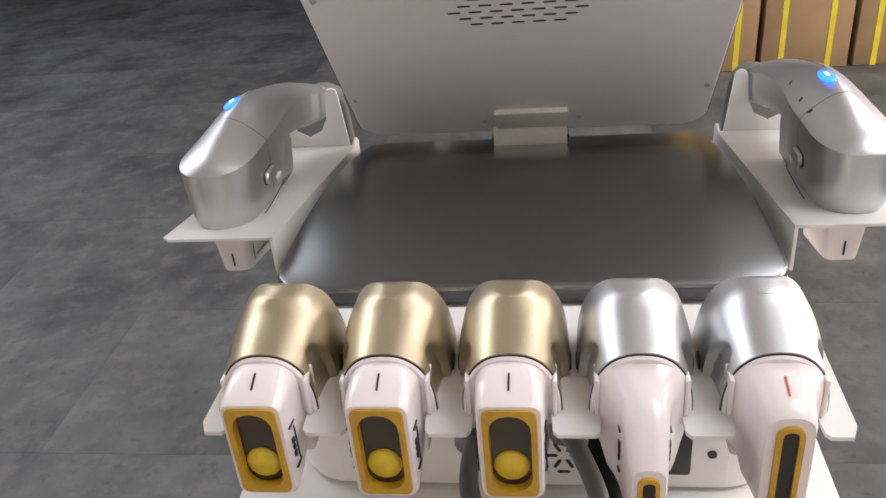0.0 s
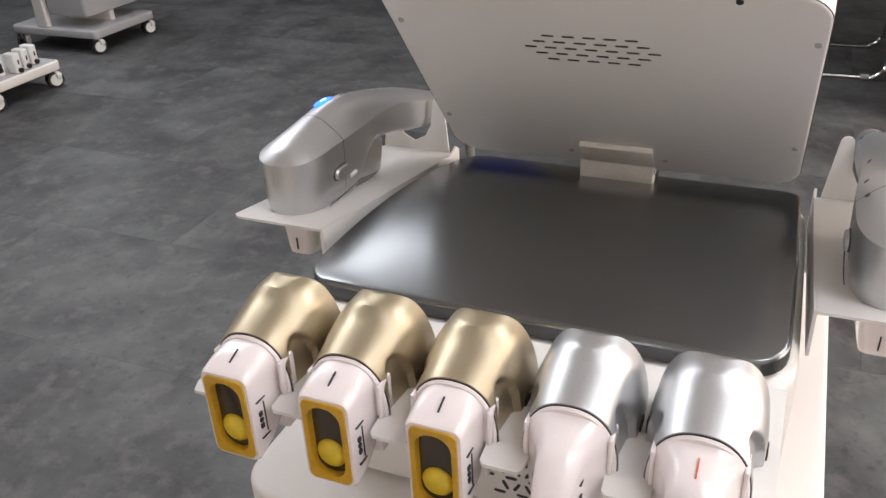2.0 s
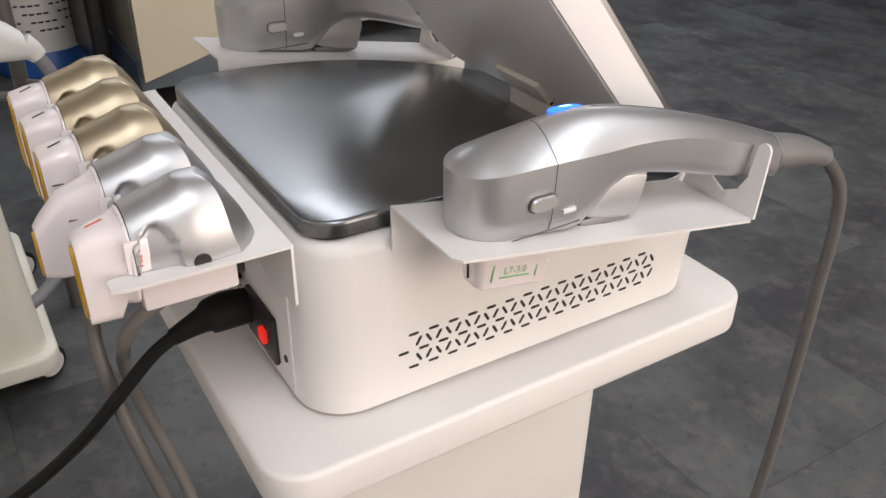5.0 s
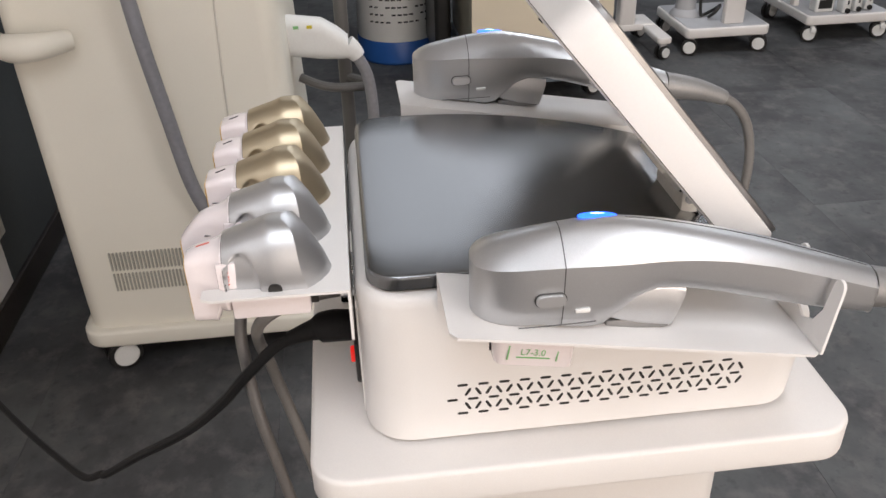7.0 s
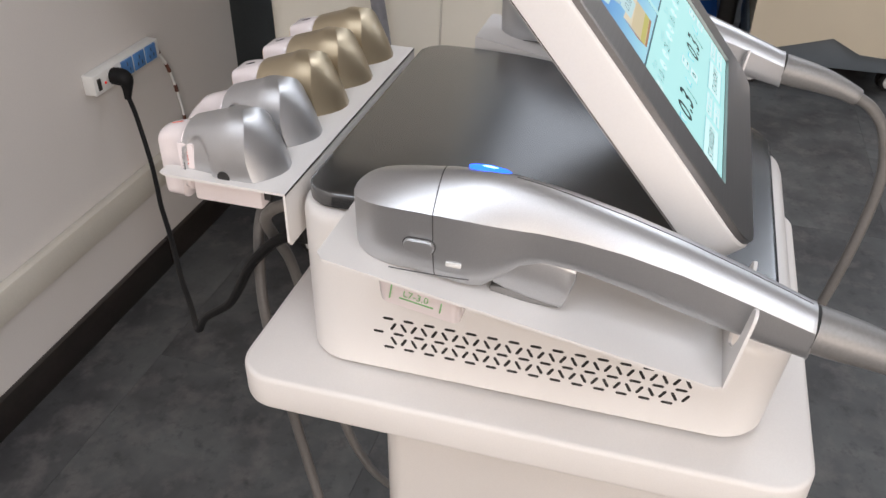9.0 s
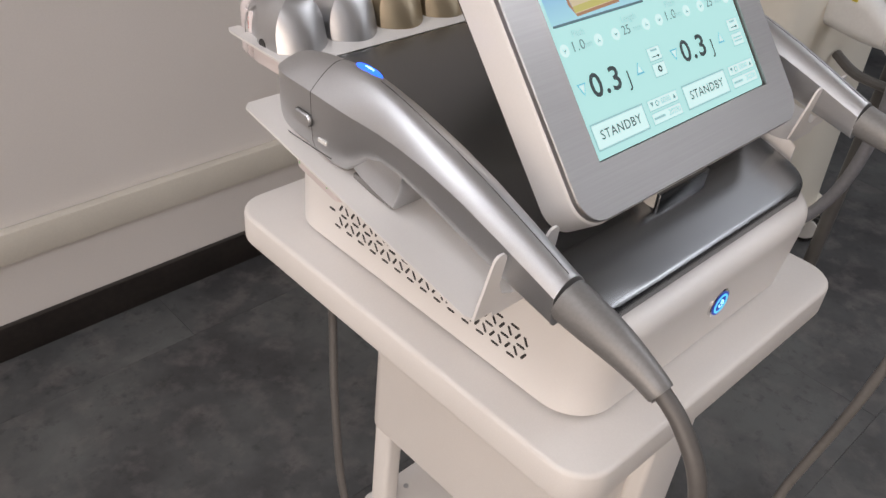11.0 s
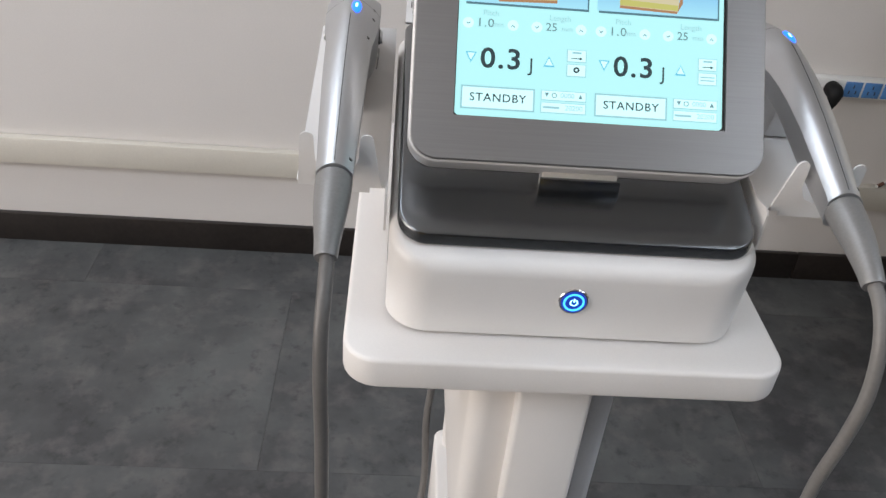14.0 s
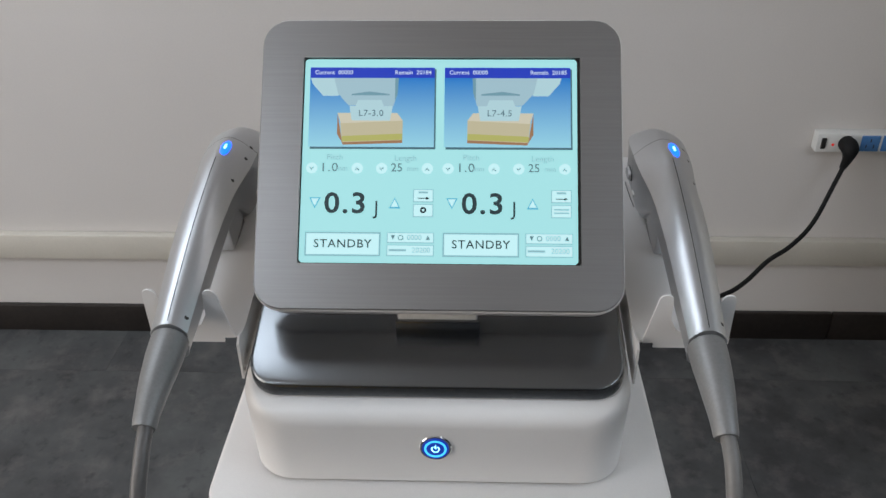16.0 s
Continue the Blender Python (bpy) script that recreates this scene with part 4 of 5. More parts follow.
        add("window_frame", loft([head_ring(front, slim, -0.0300, top, slim * 0.9), head_ring(front + 0.0019, slim - 0.0003, -0.0297, top - 0.0003, slim * 0.85), head_ring(front + 0.0019, slim * 0.56, -0.0272, top - 0.0026, slim * 0.5), head_ring(front + 0.0002, slim * 0.52, -0.0270, top - 0.0028, slim * 0.46)]), YELLOW, head, "amber slot frame")
        add("window", loft([head_ring(front + 0.0003, slim * 0.55, -0.0272, top - 0.0026, slim * 0.5), head_ring(front + 0.0009, slim * 0.55, -0.0272, top - 0.0026, slim * 0.5)]), DARK, head, "dark slot window")
        if kind == "low":
            bar("mark", -0.00035, 0.00035, 0.2985, 0.3070, 0.0112, -48, ink, head)
        else:
            bar("mark", -0.00035, 0.00035, 0.2800, 0.2895, 0.0252, -16, ink, head)
        side = 0.0106
    for s in (-1, 1):
        tab = add("latch_tab", box(s * 0.0192 - 0.0012, s * 0.0192 + 0.0012, 0.2625, 0.2755, 0.0, 0.0200, 0.0011), PEARL, head)
        words("lettering", "ULTRA", 0.0046, ink, tab, (place + s * 0.0206, 0.2690, RZ + 0.0122), (0, 0, -1), (0, s, 0), "CENTER", 0.00004)
        for y0, y1, z0, z1 in ((0.2865, 0.2869, -0.0150, 0.0040), (0.2890, 0.2912, -0.0105, -0.0080), (0.2890, 0.2912, -0.0065, -0.0045), (0.2890, 0.2912, -0.0030, -0.0005), (0.2850, 0.2920, 0.0060, 0.0064), (0.2850, 0.2920, -0.0168, -0.0164)):
            add("print_bar", box(s * (side - 0.0006) - 0.0010, s * (side - 0.0006) + 0.0010, y0, y1, z0, z1), ink, head)
    block = add("plug_block", box(-0.0160, 0.0160, 0.2160, 0.2700, -0.0280, -0.0022, 0.002), PEARL)
    add("contacts", box(-0.0120, 0.0120, 0.2105, 0.2165, -0.0220, -0.0080, 0.001), DARK, block)
    return t


build_tip("wide", GOLD, INK, CX[0], "champagne gold treatment tip with a wide amber window")
build_tip("wide", GOLD, INK, CX[1], "champagne gold treatment tip with a wide amber window")
build_tip("wide", GOLD, INK, CX[2], "champagne gold treatment tip with a wide amber window")
build_tip("low", SILVER, INK, CX[3], "silver treatment tip with a narrow slot and black print")
build_tip("slot", SILVER, INK_R, CX[4], "silver treatment tip with a narrow slot and red print")


# ---- handpieces in their holders ----
# y, half width, top, crease, bottom of the shell's sections
HP = [(0.0760, 0.0244, 1.0757, 1.0625, 1.0165), (0.0580, 0.0242, 1.0787, 1.0620, 1.0135), (0.0440, 0.0238, 1.0802, 1.0612, 1.0112),
      (0.0340, 0.0228, 1.0806, 1.0602, 1.0120), (0.0240, 0.0218, 1.0800, 1.0592, 1.0200), (0.0130, 0.0206, 1.0785, 1.0585, 1.0300),
      (0.0000, 0.0194, 1.0760, 1.0578, 1.0345), (-0.0200, 0.0187, 1.0712, 1.0562, 1.0325), (-0.0450, 0.0179, 1.0645, 1.0522, 1.0260),
      (-0.0750, 0.0166, 1.0552, 1.0445, 1.0165), (-0.1050, 0.0154, 1.0444, 1.0345, 1.0080), (-0.1300, 0.0141, 1.0350, 1.0255, 1.0020), (-0.1470, 0.0135, 1.0283, 1.0195, 0.9980)]


def nose_rise(d):
    """How far the cap has climbed at a depth d behind the nose: it leaves the crease at a slope."""
    q = min(d / 0.034, 1.0)
    return 0.50 * (1 - (1 - q) ** 5) + 0.50 * q


# a rounded nose, its cap set off from the upright skirt by a crease
for k in range(11):
    s = math.sin(radians(8.6 * k))
    plan, rise = (1 - s ** 2.5) ** (1 / 2.5), nose_rise(0.0340 * (1 - s))
    HP.insert(0, (0.0800 + 0.0340 * s, 0.0243 * plan, 1.0608 + (1.0750 - 1.0608) * rise, 1.0625 - 0.0022 * s ** 3, 1.0165 + 0.0062 * s ** 3))


def cap_rise(x, y):
    """The cap's section from side to side: a softly rounded ridge at the nose, a full round on the grip."""
    k = min(max((0.050 - y) / 0.055, 0), 1)
    e, p = 0.34 - 0.22 * k, 1.42 + 0.85 * k
    low, full = e ** p, (1 + e * e) ** (p / 2)
    return 1 - ((x * x + e * e) ** (p / 2) - low) / (full - low)


def hp_ring(y, w, top, crease, bottom, grow=0.0):
    pts = []
    for i in range(23):
        x = math.cos(math.pi * i / 22)
        pts.append((x * (w + grow), y, crease + cap_rise(x, y) * (top - crease + grow)))
    h = crease - bottom
    for i in range(1, 12):
        a = math.pi * i / 12
        x, z = -math.cos(a), math.sin(a)
        pts.append((math.copysign(abs(x) ** 0.38, x) * (w * 0.968 + grow), y, crease - 0.0006 - abs(z) ** 0.42 * (h - 0.0006 + grow)))
    return pts


def hp_at(y):
    for a, b in zip(HP, HP[1:]):
        if b[0] <= y <= a[0]:
            k = (a[0] - y) / (a[0] - b[0])
            return [p + (q - p) * k for p, q in zip(a, b)]
    return list(HP[-1])


def build_handpiece(cx, text, tip_text, cable_pts, cable_mat, relief_bend):
    h = thing("handpiece", text, "handpiece", (cx, 0.07, 1.012), "handpieces in the side holders")

    def add(name, bm, material, parent=None, note="", smooth=True):
        bm.transform(Matrix.Translation((cx, 0, 0)))
        return part(name, bm, material, parent or h, note, smooth)

    fine = []
    ys = sorted({s[0] for s in HP} | {0.05, 0.066, 0.084, -0.01, -0.032, -0.06, -0.09, 0.018, 0.008}, reverse=True)
    for y in ys:
        fine.append(hp_ring(*hp_at(y)))
    shell = add("shell", loft(fine), SILVER, None, "satin silver shell")
    shell.data.set_sharp_from_angle(angle=radians(19))
    sec = hp_at(0.061)
    seam = [hp_ring(yy, *sec[1:], 0.00012) for yy in (0.0614, 0.0607)]
    add("seam", loft(seam, cap=False), SILVER_D, shell)
    # parting line along the back of the grip
    line = []
    for y in np.linspace(0.020, -0.145, 24):
        s = hp_at(float(y))
        line.append((0.0, float(y), s[2] + 0.00005))
    add("parting_line", tube(line, 0.00035, 5, 1), SILVER_D, shell)
    # trigger under the head
    add("trigger", loft([[(x, y, z) for x, z in rounded(-0.0135, 0.0135, z0, z1, 0.003, 3)] for y, z0, z1 in ((0.028, 1.0150, 1.030), (0.021, 1.0120, 1.036), (0.008, 1.0085, 1.037), (-0.005, 1.0060, 1.037), (-0.0125, 1.0050, 1.036), (-0.0150, 1.0110, 1.035), (-0.0190, 1.0250, 1.034))]), SILVER, shell, "curved silver trigger")
    add("trigger_base", box(-0.0125, 0.0125, -0.0115, 0.030, shelf_z(0.0) + 0.0022, 1.0125, 0.0015), RELIEF, shell)
    for s in (-1, 1):
        bm = loft([[(s * x, y, z) for y, z in rounded(0.0690 - l, 0.0690 + l, 1.0405 - h, 1.0405 + h, h * 0.98, 6)] for x, l, h in ((0.0225, 0.0092, 0.0043), (0.0255, 0.0092, 0.0043), (0.0266, 0.0085, 0.0036))])
        add("button_gap", loft([[(s * x, y, z) for y, z in rounded(0.0690 - 0.0098, 0.0690 + 0.0098, 1.0405 - 0.0049, 1.0405 + 0.0049, 0.0047, 6)] for x in (0.0225, 0.0245)]), SILVER_D, shell)
        add("lower_groove", tube([(s * (hp_at(yy)[1] * 0.968 + 0.0001), yy, 1.0215) for yy in (0.088, 0.084, 0.074, 0.062, 0.050, 0.040)], 0.0004, 5, 2), SILVER_D, shell)
        add("side_button", bm, SILVER, shell, "oval silver button")
        # pale bar paints the white glint below the button
        add("slot", box(s * 0.0233 - 0.0008, s * 0.0233 + 0.0008, 0.0445, 0.0535, 1.0290, 1.0318, 0.0004), PALE, shell)
    # light on top
    bm = bmesh.new()
    bmesh.ops.create_uvsphere(bm, u_segments=20, v_segments=12, radius=1)
    bm.transform(pose(0.004, 0.036, 1.0795, 3.0, 6, 0) @ Matrix.Diagonal((0.0044, 0.0125, 0.0018, 1)))
    led = add("led_lens", bm, LED, None, "glowing blue indicator light")
    bm = bmesh.new()
    bmesh.ops.create_uvsphere(bm, u_segments=16, v_segments=10, radius=1)
    bm.transform(pose(0.004, 0.036, 1.0801, 3.0, 6, 0) @ Matrix.Diagonal((0.0017, 0.0066, 0.0015, 1)))
    add("led_core", bm, LED_C, led)
    # screw holes down one flank
    for y, a in ((0.062, 38), (0.041, 36), (0.004, 36), (-0.137, 34)):
        s = hp_at(y)
        x = math.cos(radians(a)) * s[1]
        z = s[3] + cap_rise(math.cos(radians(a)), y) * (s[2] - s[3])
        add("screw_hole", disc((x - 0.0006, y, z - 0.0004), (0.75, 0, 0.66), 0.0019, 0.0009, 12), DARK, shell)
    # end ring, strain relief and cable
    add("end_ring", loft([hp_ring(-0.1466, 0.0134, 1.0284, 1.0200, 0.9979, 0.0003), hp_ring(-0.1476, 0.0133, 1.0280, 1.0196, 0.9979, 0.0003)]), SILVER, shell)
    rel = tube([(0.0, -0.1475, 1.0132, 0.0138), (0.0, -0.165, 1.0098, 0.0132), (relief_bend * 0.4, -0.185, 1.0055, 0.0115), (relief_bend, -0.205, 0.9990, 0.0092), (relief_bend * 1.2, -0.216, 0.9940, 0.0082), (relief_bend * 1.2, -0.2165, 0.9937, 0.0066)], sides=16, steps=4)
    add("strain_relief", rel, RELIEF, None, "dark grey rubber strain relief")
    cb = tube([(p[0] - cx, p[1], p[2]) for p in cable_pts], 0.0053, 12)
    add("cable", cb, cable_mat, None, "grey rubber cable")
    # tip plugged in below the holder
    def tr(z, w, y0, y1, r):
        return [(x, y, z + 0.172 * (y - 0.075)) for x, y in rounded(-w, w, y0, y1, r, 5)]
    head = add("plugged_tip", loft([tr(1.0142, 0.0135, 0.047, 0.101, 0.006), tr(1.0105, 0.0146, 0.0445, 0.1035, 0.007), tr(1.0070, 0.0146, 0.0445, 0.1035, 0.007), tr(1.0055, 0.0124, 0.0470, 0.1015, 0.006),
                                    tr(0.9840, 0.0102, 0.0480, 0.1005, 0.006), tr(0.9805, 0.0096, 0.0485, 0.1000, 0.0055), tr(0.9790, 0.0078, 0.0505, 0.0980, 0.0045)]), PEARL, None, "pearl-white tip plugged in below")
    mx = cx - 0.0112
    words("lettering", tip_text, 0.0066, INK_G, head, (mx - 0.0004, 0.0755, 0.9925), (0, -1, -0.172), (0.1, -0.17, 1))
    bm = bmesh.new()
    for y, z, dy, dz in ((0.0755, 0.9880, 0.0110, 0.0004), (0.0915, 0.9945, 0.0004, 0.0055), (0.0595, 0.9890, 0.0004, 0.0055)):
        own = box(-0.0003, 0.0003, -dy, dy, -dz, dz)
        own.transform(pose(mx - 0.0001 + 0.1 * (0.9925 - z), y, z, 9.8, 0, 0))
        join(bm, own)
    part("print_line", bm, INK_G, head)
    part("mark", box(cx - 0.0004, cx + 0.0004, 0.1000, 0.1018, 0.9890, 0.9985), INK, head)
    return h


HX = 0.191
build_handpiece(-HX, "silver handpiece resting in the holder, blue light on", "L7-3.0",
                [(-0.190, -0.2155, 0.9942), (-0.190, -0.232, 0.982), (-0.191, -0.250, 0.958), (-0.191, -0.259, 0.920), (-0.190, -0.261, 0.86), (-0.190, -0.262, 0.76), (-0.189, -0.260, 0.62), (-0.186, -0.245, 0.48), (-0.178, -0.19, 0.33), (-0.160, -0.06, 0.215), (-0.108, 0.06, 0.245), (-0.080, 0.130, 0.33), (-0.080, 0.182, 0.43), (-0.064, 0.222, 0.55), (-0.046, 0.252, 0.65), (-0.043, 0.270, 0.76), (-0.036, 0.280, 0.815), (-0.020, 0.287, 0.86), (-0.004, 0.289, 0.895), (0.016, 0.278, 0.925), (0.030, 0.245, 0.935), (0.032, 0.199, 0.925)], CABLE_N, 0.0)
build_handpiece(HX + 0.004, "silver handpiece resting in the holder, blue light on", "L7-4.5",
                [(0.196, -0.2155, 0.9942), (0.197, -0.232, 0.984), (0.1975, -0.248, 0.962), (0.198, -0.258, 0.925), (0.197, -0.258, 0.88), (0.197, -0.252, 0.82), (0.205, -0.244, 0.75), (0.212, -0.235, 0.69), (0.208, -0.222, 0.61), (0.19, -0.212, 0.54), (0.165, -0.17, 0.44), (0.155, -0.03, 0.36), (0.15, 0.12, 0.34), (0.125, 0.22, 0.40), (0.055, 0.235, 0.54), (0.012, 0.242, 0.68), (0.006, 0.253, 0.755), (0.010, 0.264, 0.805), (0.006, 0.271, 0.845), (-0.012, 0.274, 0.880), (-0.030, 0.270, 0.910), (-0.038, 0.252, 0.930), (-0.030, 0.222, 0.936), (-0.022, 0.199, 0.934)], CABLE, 0.0)


# the machine and all that rests on it, set down onto the trolley
for ob in list(scene.collection.all_objects):
    if ob.parent is None and ob.name.split(".")[0] in ("beauty_machine", "treatment_tip", "handpiece"):
        ob.location.z -= DROP


# ---- the cream cabinet machine behind ----
cab = thing("laser_cabinet", "tall cream treatment cabinet on casters with a hanging hose", "medical device", (1.4, 0.6, 0))
rings = []
# top ring out of view, raised to keep lamp light off the wall
for z, x0, y0, y1 in ((0.118, 1.100, 0.290, 0.846), (0.30, 1.104, 0.298, 0.850), (0.75, 1.118, 0.312, 0.862), (1.22, 1.158, 0.325, 0.872), (1.52, 1.185, 0.335, 0.875), (1.80, 1.20, 0.345, 0.87)):
    rings.append([(x, y, z) for x, y in rounded(x0, 1.68, y0, y1, 0.045, 6)])
part("cabinet_body", loft(rings), CREAM_L, cab, "cream enamelled housing")
part("base", slab(1.078, 1.71, 0.272, 0.862, 0.05, lambda y: 0.076, lambda y: 0.120, 0.008), CREAM_L, cab)
part("panel_seam", tube([(1.0990, 0.445, 0.14), (1.1045, 0.445, 0.45), (1.1140, 0.442, 0.70), (1.132, 0.435, 0.95), (1.155, 0.428, 1.20), (1.188, 0.42, 1.5)], 0.0020, 6), DUCT, cab)
for row in (0, 1):
    for k in range(20):
        yy = 0.757 - k * 0.0083
        part("vent_slot", box(1.0985, 1.1050, yy - 0.0018, yy + 0.0018, 0.277 - 0.055 * row, 0.322 - 0.055 * row), SLOT, cab, "", False)
for cx, cy in ((1.115, 0.785), (1.19, 0.305), (1.65, 0.775), (1.65, 0.295)):
    caster(cab, cx, cy, 0.042, 0.5, CREAM_L)
part("grab_handle", tube([(1.12, 0.86, 0.81, 0.02), (1.075, 0.835, 0.812, 0.027), (1.058, 0.78, 0.815, 0.027), (1.10, 0.722, 0.815, 0.02)], sides=12), CREAM_L, cab)
bm = tube([(1.16, 0.58, 1.32), (1.085, 0.60, 1.10), (1.055, 0.583, 0.88), (1.05, 0.555, 0.66), (1.053, 0.525, 0.47), (1.075, 0.46, 0.33), (1.105, 0.38, 0.27)], 0.015, 12, 10)
part("hose", bm, mat("grey_hose", (0.23, 0.23, 0.25), 0.5, grain=0.08, grain_scale=90, bump=0.3, bump_scale=120), cab, "ribbed grey hose")
# applicator hanging at its side
app = thing("applicator", "white applicator hanging in the cabinet's side holder", "applicator", (1.31, 0.22, 0.60))
part("applicator_body", loft([[(1.31 + x, y, z0 + z) for x, z in rounded(-0.034, 0.034, -h, h, min(h, 0.03) * 0.9, 4)] for y, z0, h in ((0.34, 0.755, 0.040), (0.28, 0.752, 0.046), (0.21, 0.742, 0.046), (0.175, 0.730, 0.036), (0.152, 0.720, 0.024))]), PALE, app)
part("collar", tube([(1.31, 0.158, 0.722, 0.026), (1.31, 0.142, 0.708, 0.022), (1.31, 0.132, 0.694, 0.018)], sides=14, steps=2), PALE, app)
part("hose", tube([(1.31, 0.137, 0.70), (1.31, 0.112, 0.64), (1.305, 0.106, 0.53), (1.29, 0.12, 0.40), (1.26, 0.16, 0.30), (1.20, 0.225, 0.235), (1.15, 0.31, 0.215), (1.11, 0.39, 0.235)], 0.014, 12), mat("grey_applicator_hose", (0.2, 0.2, 0.215), 0.5, grain=0.08, grain_scale=90, bump=0.3, bump_scale=120), app, "grey corrugated hose")
for k, m in enumerate((TAPE, INK_G, TAPE)):
    part("label_dot", box(1.275, 1.2765, 0.29 - 0.03 * k, 0.302 - 0.03 * k, 0.775, 0.782), m, app)
stand = thing("pole_stand", "dark grey upright pole stand beside the cabinet", "stand", (1.45, 0.17, 0))
part("pole", tube([(1.45, 0.17, 0.0), (1.45, 0.17, 1.03)], 0.017, 12, 1), CABLE_D, stand)
part("loop", tube([(1.45, 0.17, 0.585), (1.375, 0.11, 0.585), (1.375, 0.21, 0.585), (1.40, 0.28, 0.605)], 0.011, 10), CABLE_D, stand)

# ---- drum ----
drum = thing("drum", "white drum with a blue lower half and black print", "drum", (3.5, -0.10, 0))


def round_wall(cx, cy, prof, sides=32):
    return loft([[(cx + r * math.cos(2 * math.pi * k / sides), cy + r * math.sin(2 * math.pi * k / sides), z) for k in range(sides)] for r, z in prof])


part("lower_half", round_wall(3.545, -0.095, ((0.188, 0.0), (0.196, 0.01), (0.196, 0.10), (0.191, 0.11))), BLUE, drum)
part("upper_half", round_wall(3.545, -0.095, ((0.191, 0.108), (0.1935, 0.115), (0.1935, 0.62), (0.181, 0.64), (0.181, 0.66))), PALE, drum)
for row in range(4):
    for k in range(11):
        if (k + row) % 5 == 4:
            continue
        a = radians(180 + (k - 5) * 8)
        cx, cy = 3.545 + 0.1937 * math.cos(a), -0.095 + 0.1937 * math.sin(a)
        part("print_bar", box(cx - 0.002, cx + 0.002, cy - 0.010, cy + 0.010, 0.20 + 0.034 * row, 0.207 + 0.034 * row), INK, drum, "", False)

# ---- cream machine with a grey-blue base ----
big = thing("cooling_cabinet", "cream cabinet with a grey-blue plinth on casters", "medical device", (3.05, -0.6, 0))
part("plinth", slab(2.76, 3.35, -0.885, -0.325, 0.02, lambda y: 0.085, lambda y: 0.20, 0.006), GREYBLUE, big)
pts = [(-0.90, 0.155), (-0.72, 0.165), (-0.62, 0.215), (-0.50, 0.180), (-0.335, 0.135), (-0.335, 1.3), (-0.90, 1.3)]
part("front_panel", sheet(pts, 0.04, lambda a, b, d: Vector((2.748 - d, a, b))), CREAM, big, "cream front panel with a shaped lower edge")
part("cabinet_body", slab(2.755, 3.33, -0.88, -0.335, 0.02, lambda y: 0.20, lambda y: 1.3, 0.01), CREAM, big)
part("side_trim", box(2.75, 2.86, -0.912, -0.888, 0.12, 1.25, 0.008), GREYBLUE, big)
part("corner_bumper", box(2.70, 2.76, -0.93, -0.885, 0.08, 0.19, 0.012), PALE, big)
for cx, cy in ((2.775, -0.365), (2.835, -0.865), (3.28, -0.37), (3.28, -0.85)):
    caster(big, cx, cy, 0.038, 0.3)
dark_cart = thing("dark_cart", "black low cart standing beside the cream cabinet", "cart", (3.2, -0.16, 0))
part("cart_body", slab(3.0, 3.55, -0.29, -0.22, 0.02, lambda y: 0.12, lambda y: 0.9, 0.01), DARK, dark_cart)
for cx in (3.03, 3.5):
    caster(dark_cart, cx, -0.255, 0.036, 0.8)


# ---- white carts further off ----
def white_cart(cx, cy, w, d, text, paint, brake):
    c = thing("equipment_cart", text, "cart", (cx, cy, 0), "white carts along the far side")
    tray = part("base", slab(cx - w / 2, cx + w / 2, cy - d / 2, cy + d / 2, 0.03, lambda y: 0.085, lambda y: 0.130, 0.008), paint, c)
    part("tray_lining", slab(cx - w / 2 + 0.012, cx + w / 2 - 0.012, cy - d / 2 + 0.012, cy + d / 2 - 0.012, 0.02, lambda y: 0.129, lambda y: 0.1325, 0.001), GREY_P, tray)
    for sx in (-1, 1):
        for sy in (-1, 1):
            caster(c, cx + sx * (w / 2 - 0.035), cy + sy * (d / 2 - 0.035), 0.040, 0.45 * sx, brake=brake)
    part("top_shelf", slab(cx - w / 2, cx + w / 2, cy - d / 2, cy + d / 2, 0.03, lambda y: 0.85, lambda y: 0.885, 0.006), CART, c)
    return c


c1 = white_cart(3.44, -1.645, 0.44, 0.41, "white wheeled equipment cart with an upright white panel", CART, False)
part("upright_panel", slab(3.27, 3.31, -1.735, -1.635, 0.01, lambda y: 0.1325, lambda y: 0.85, 0.004), CART, c1)
part("rear_column", loft([[(3.47 + r * math.cos(math.pi * k / 10), -1.52 + r * math.sin(math.pi * k / 10), z) for k in range(20)] for r, z in ((0.075, 0.1325), (0.072, 0.145), (0.052, 0.165), (0.048, 0.20), (0.048, 0.85))]), GREY_P, c1, "grey round column with a flared foot")
part("lead", tube([(3.37, -1.60, 0.142), (3.34, -1.615, 0.17), (3.35, -1.64, 0.20), (3.40, -1.64, 0.17), (3.42, -1.60, 0.142), (3.39, -1.565, 0.16), (3.40, -1.56, 0.30)], 0.008, 8), DARK, c1)
c2 = white_cart(3.56, -2.295, 0.50, 0.43, "white wheeled equipment cart carrying small white tip cases", CART, True)
part("post", slab(3.50, 3.545, -2.125, -2.095, 0.008, lambda y: 0.1325, lambda y: 0.85, 0.003), CART, c2)
part("post", slab(3.70, 3.745, -2.495, -2.465, 0.008, lambda y: 0.1325, lambda y: 0.85, 0.003), CART, c2)


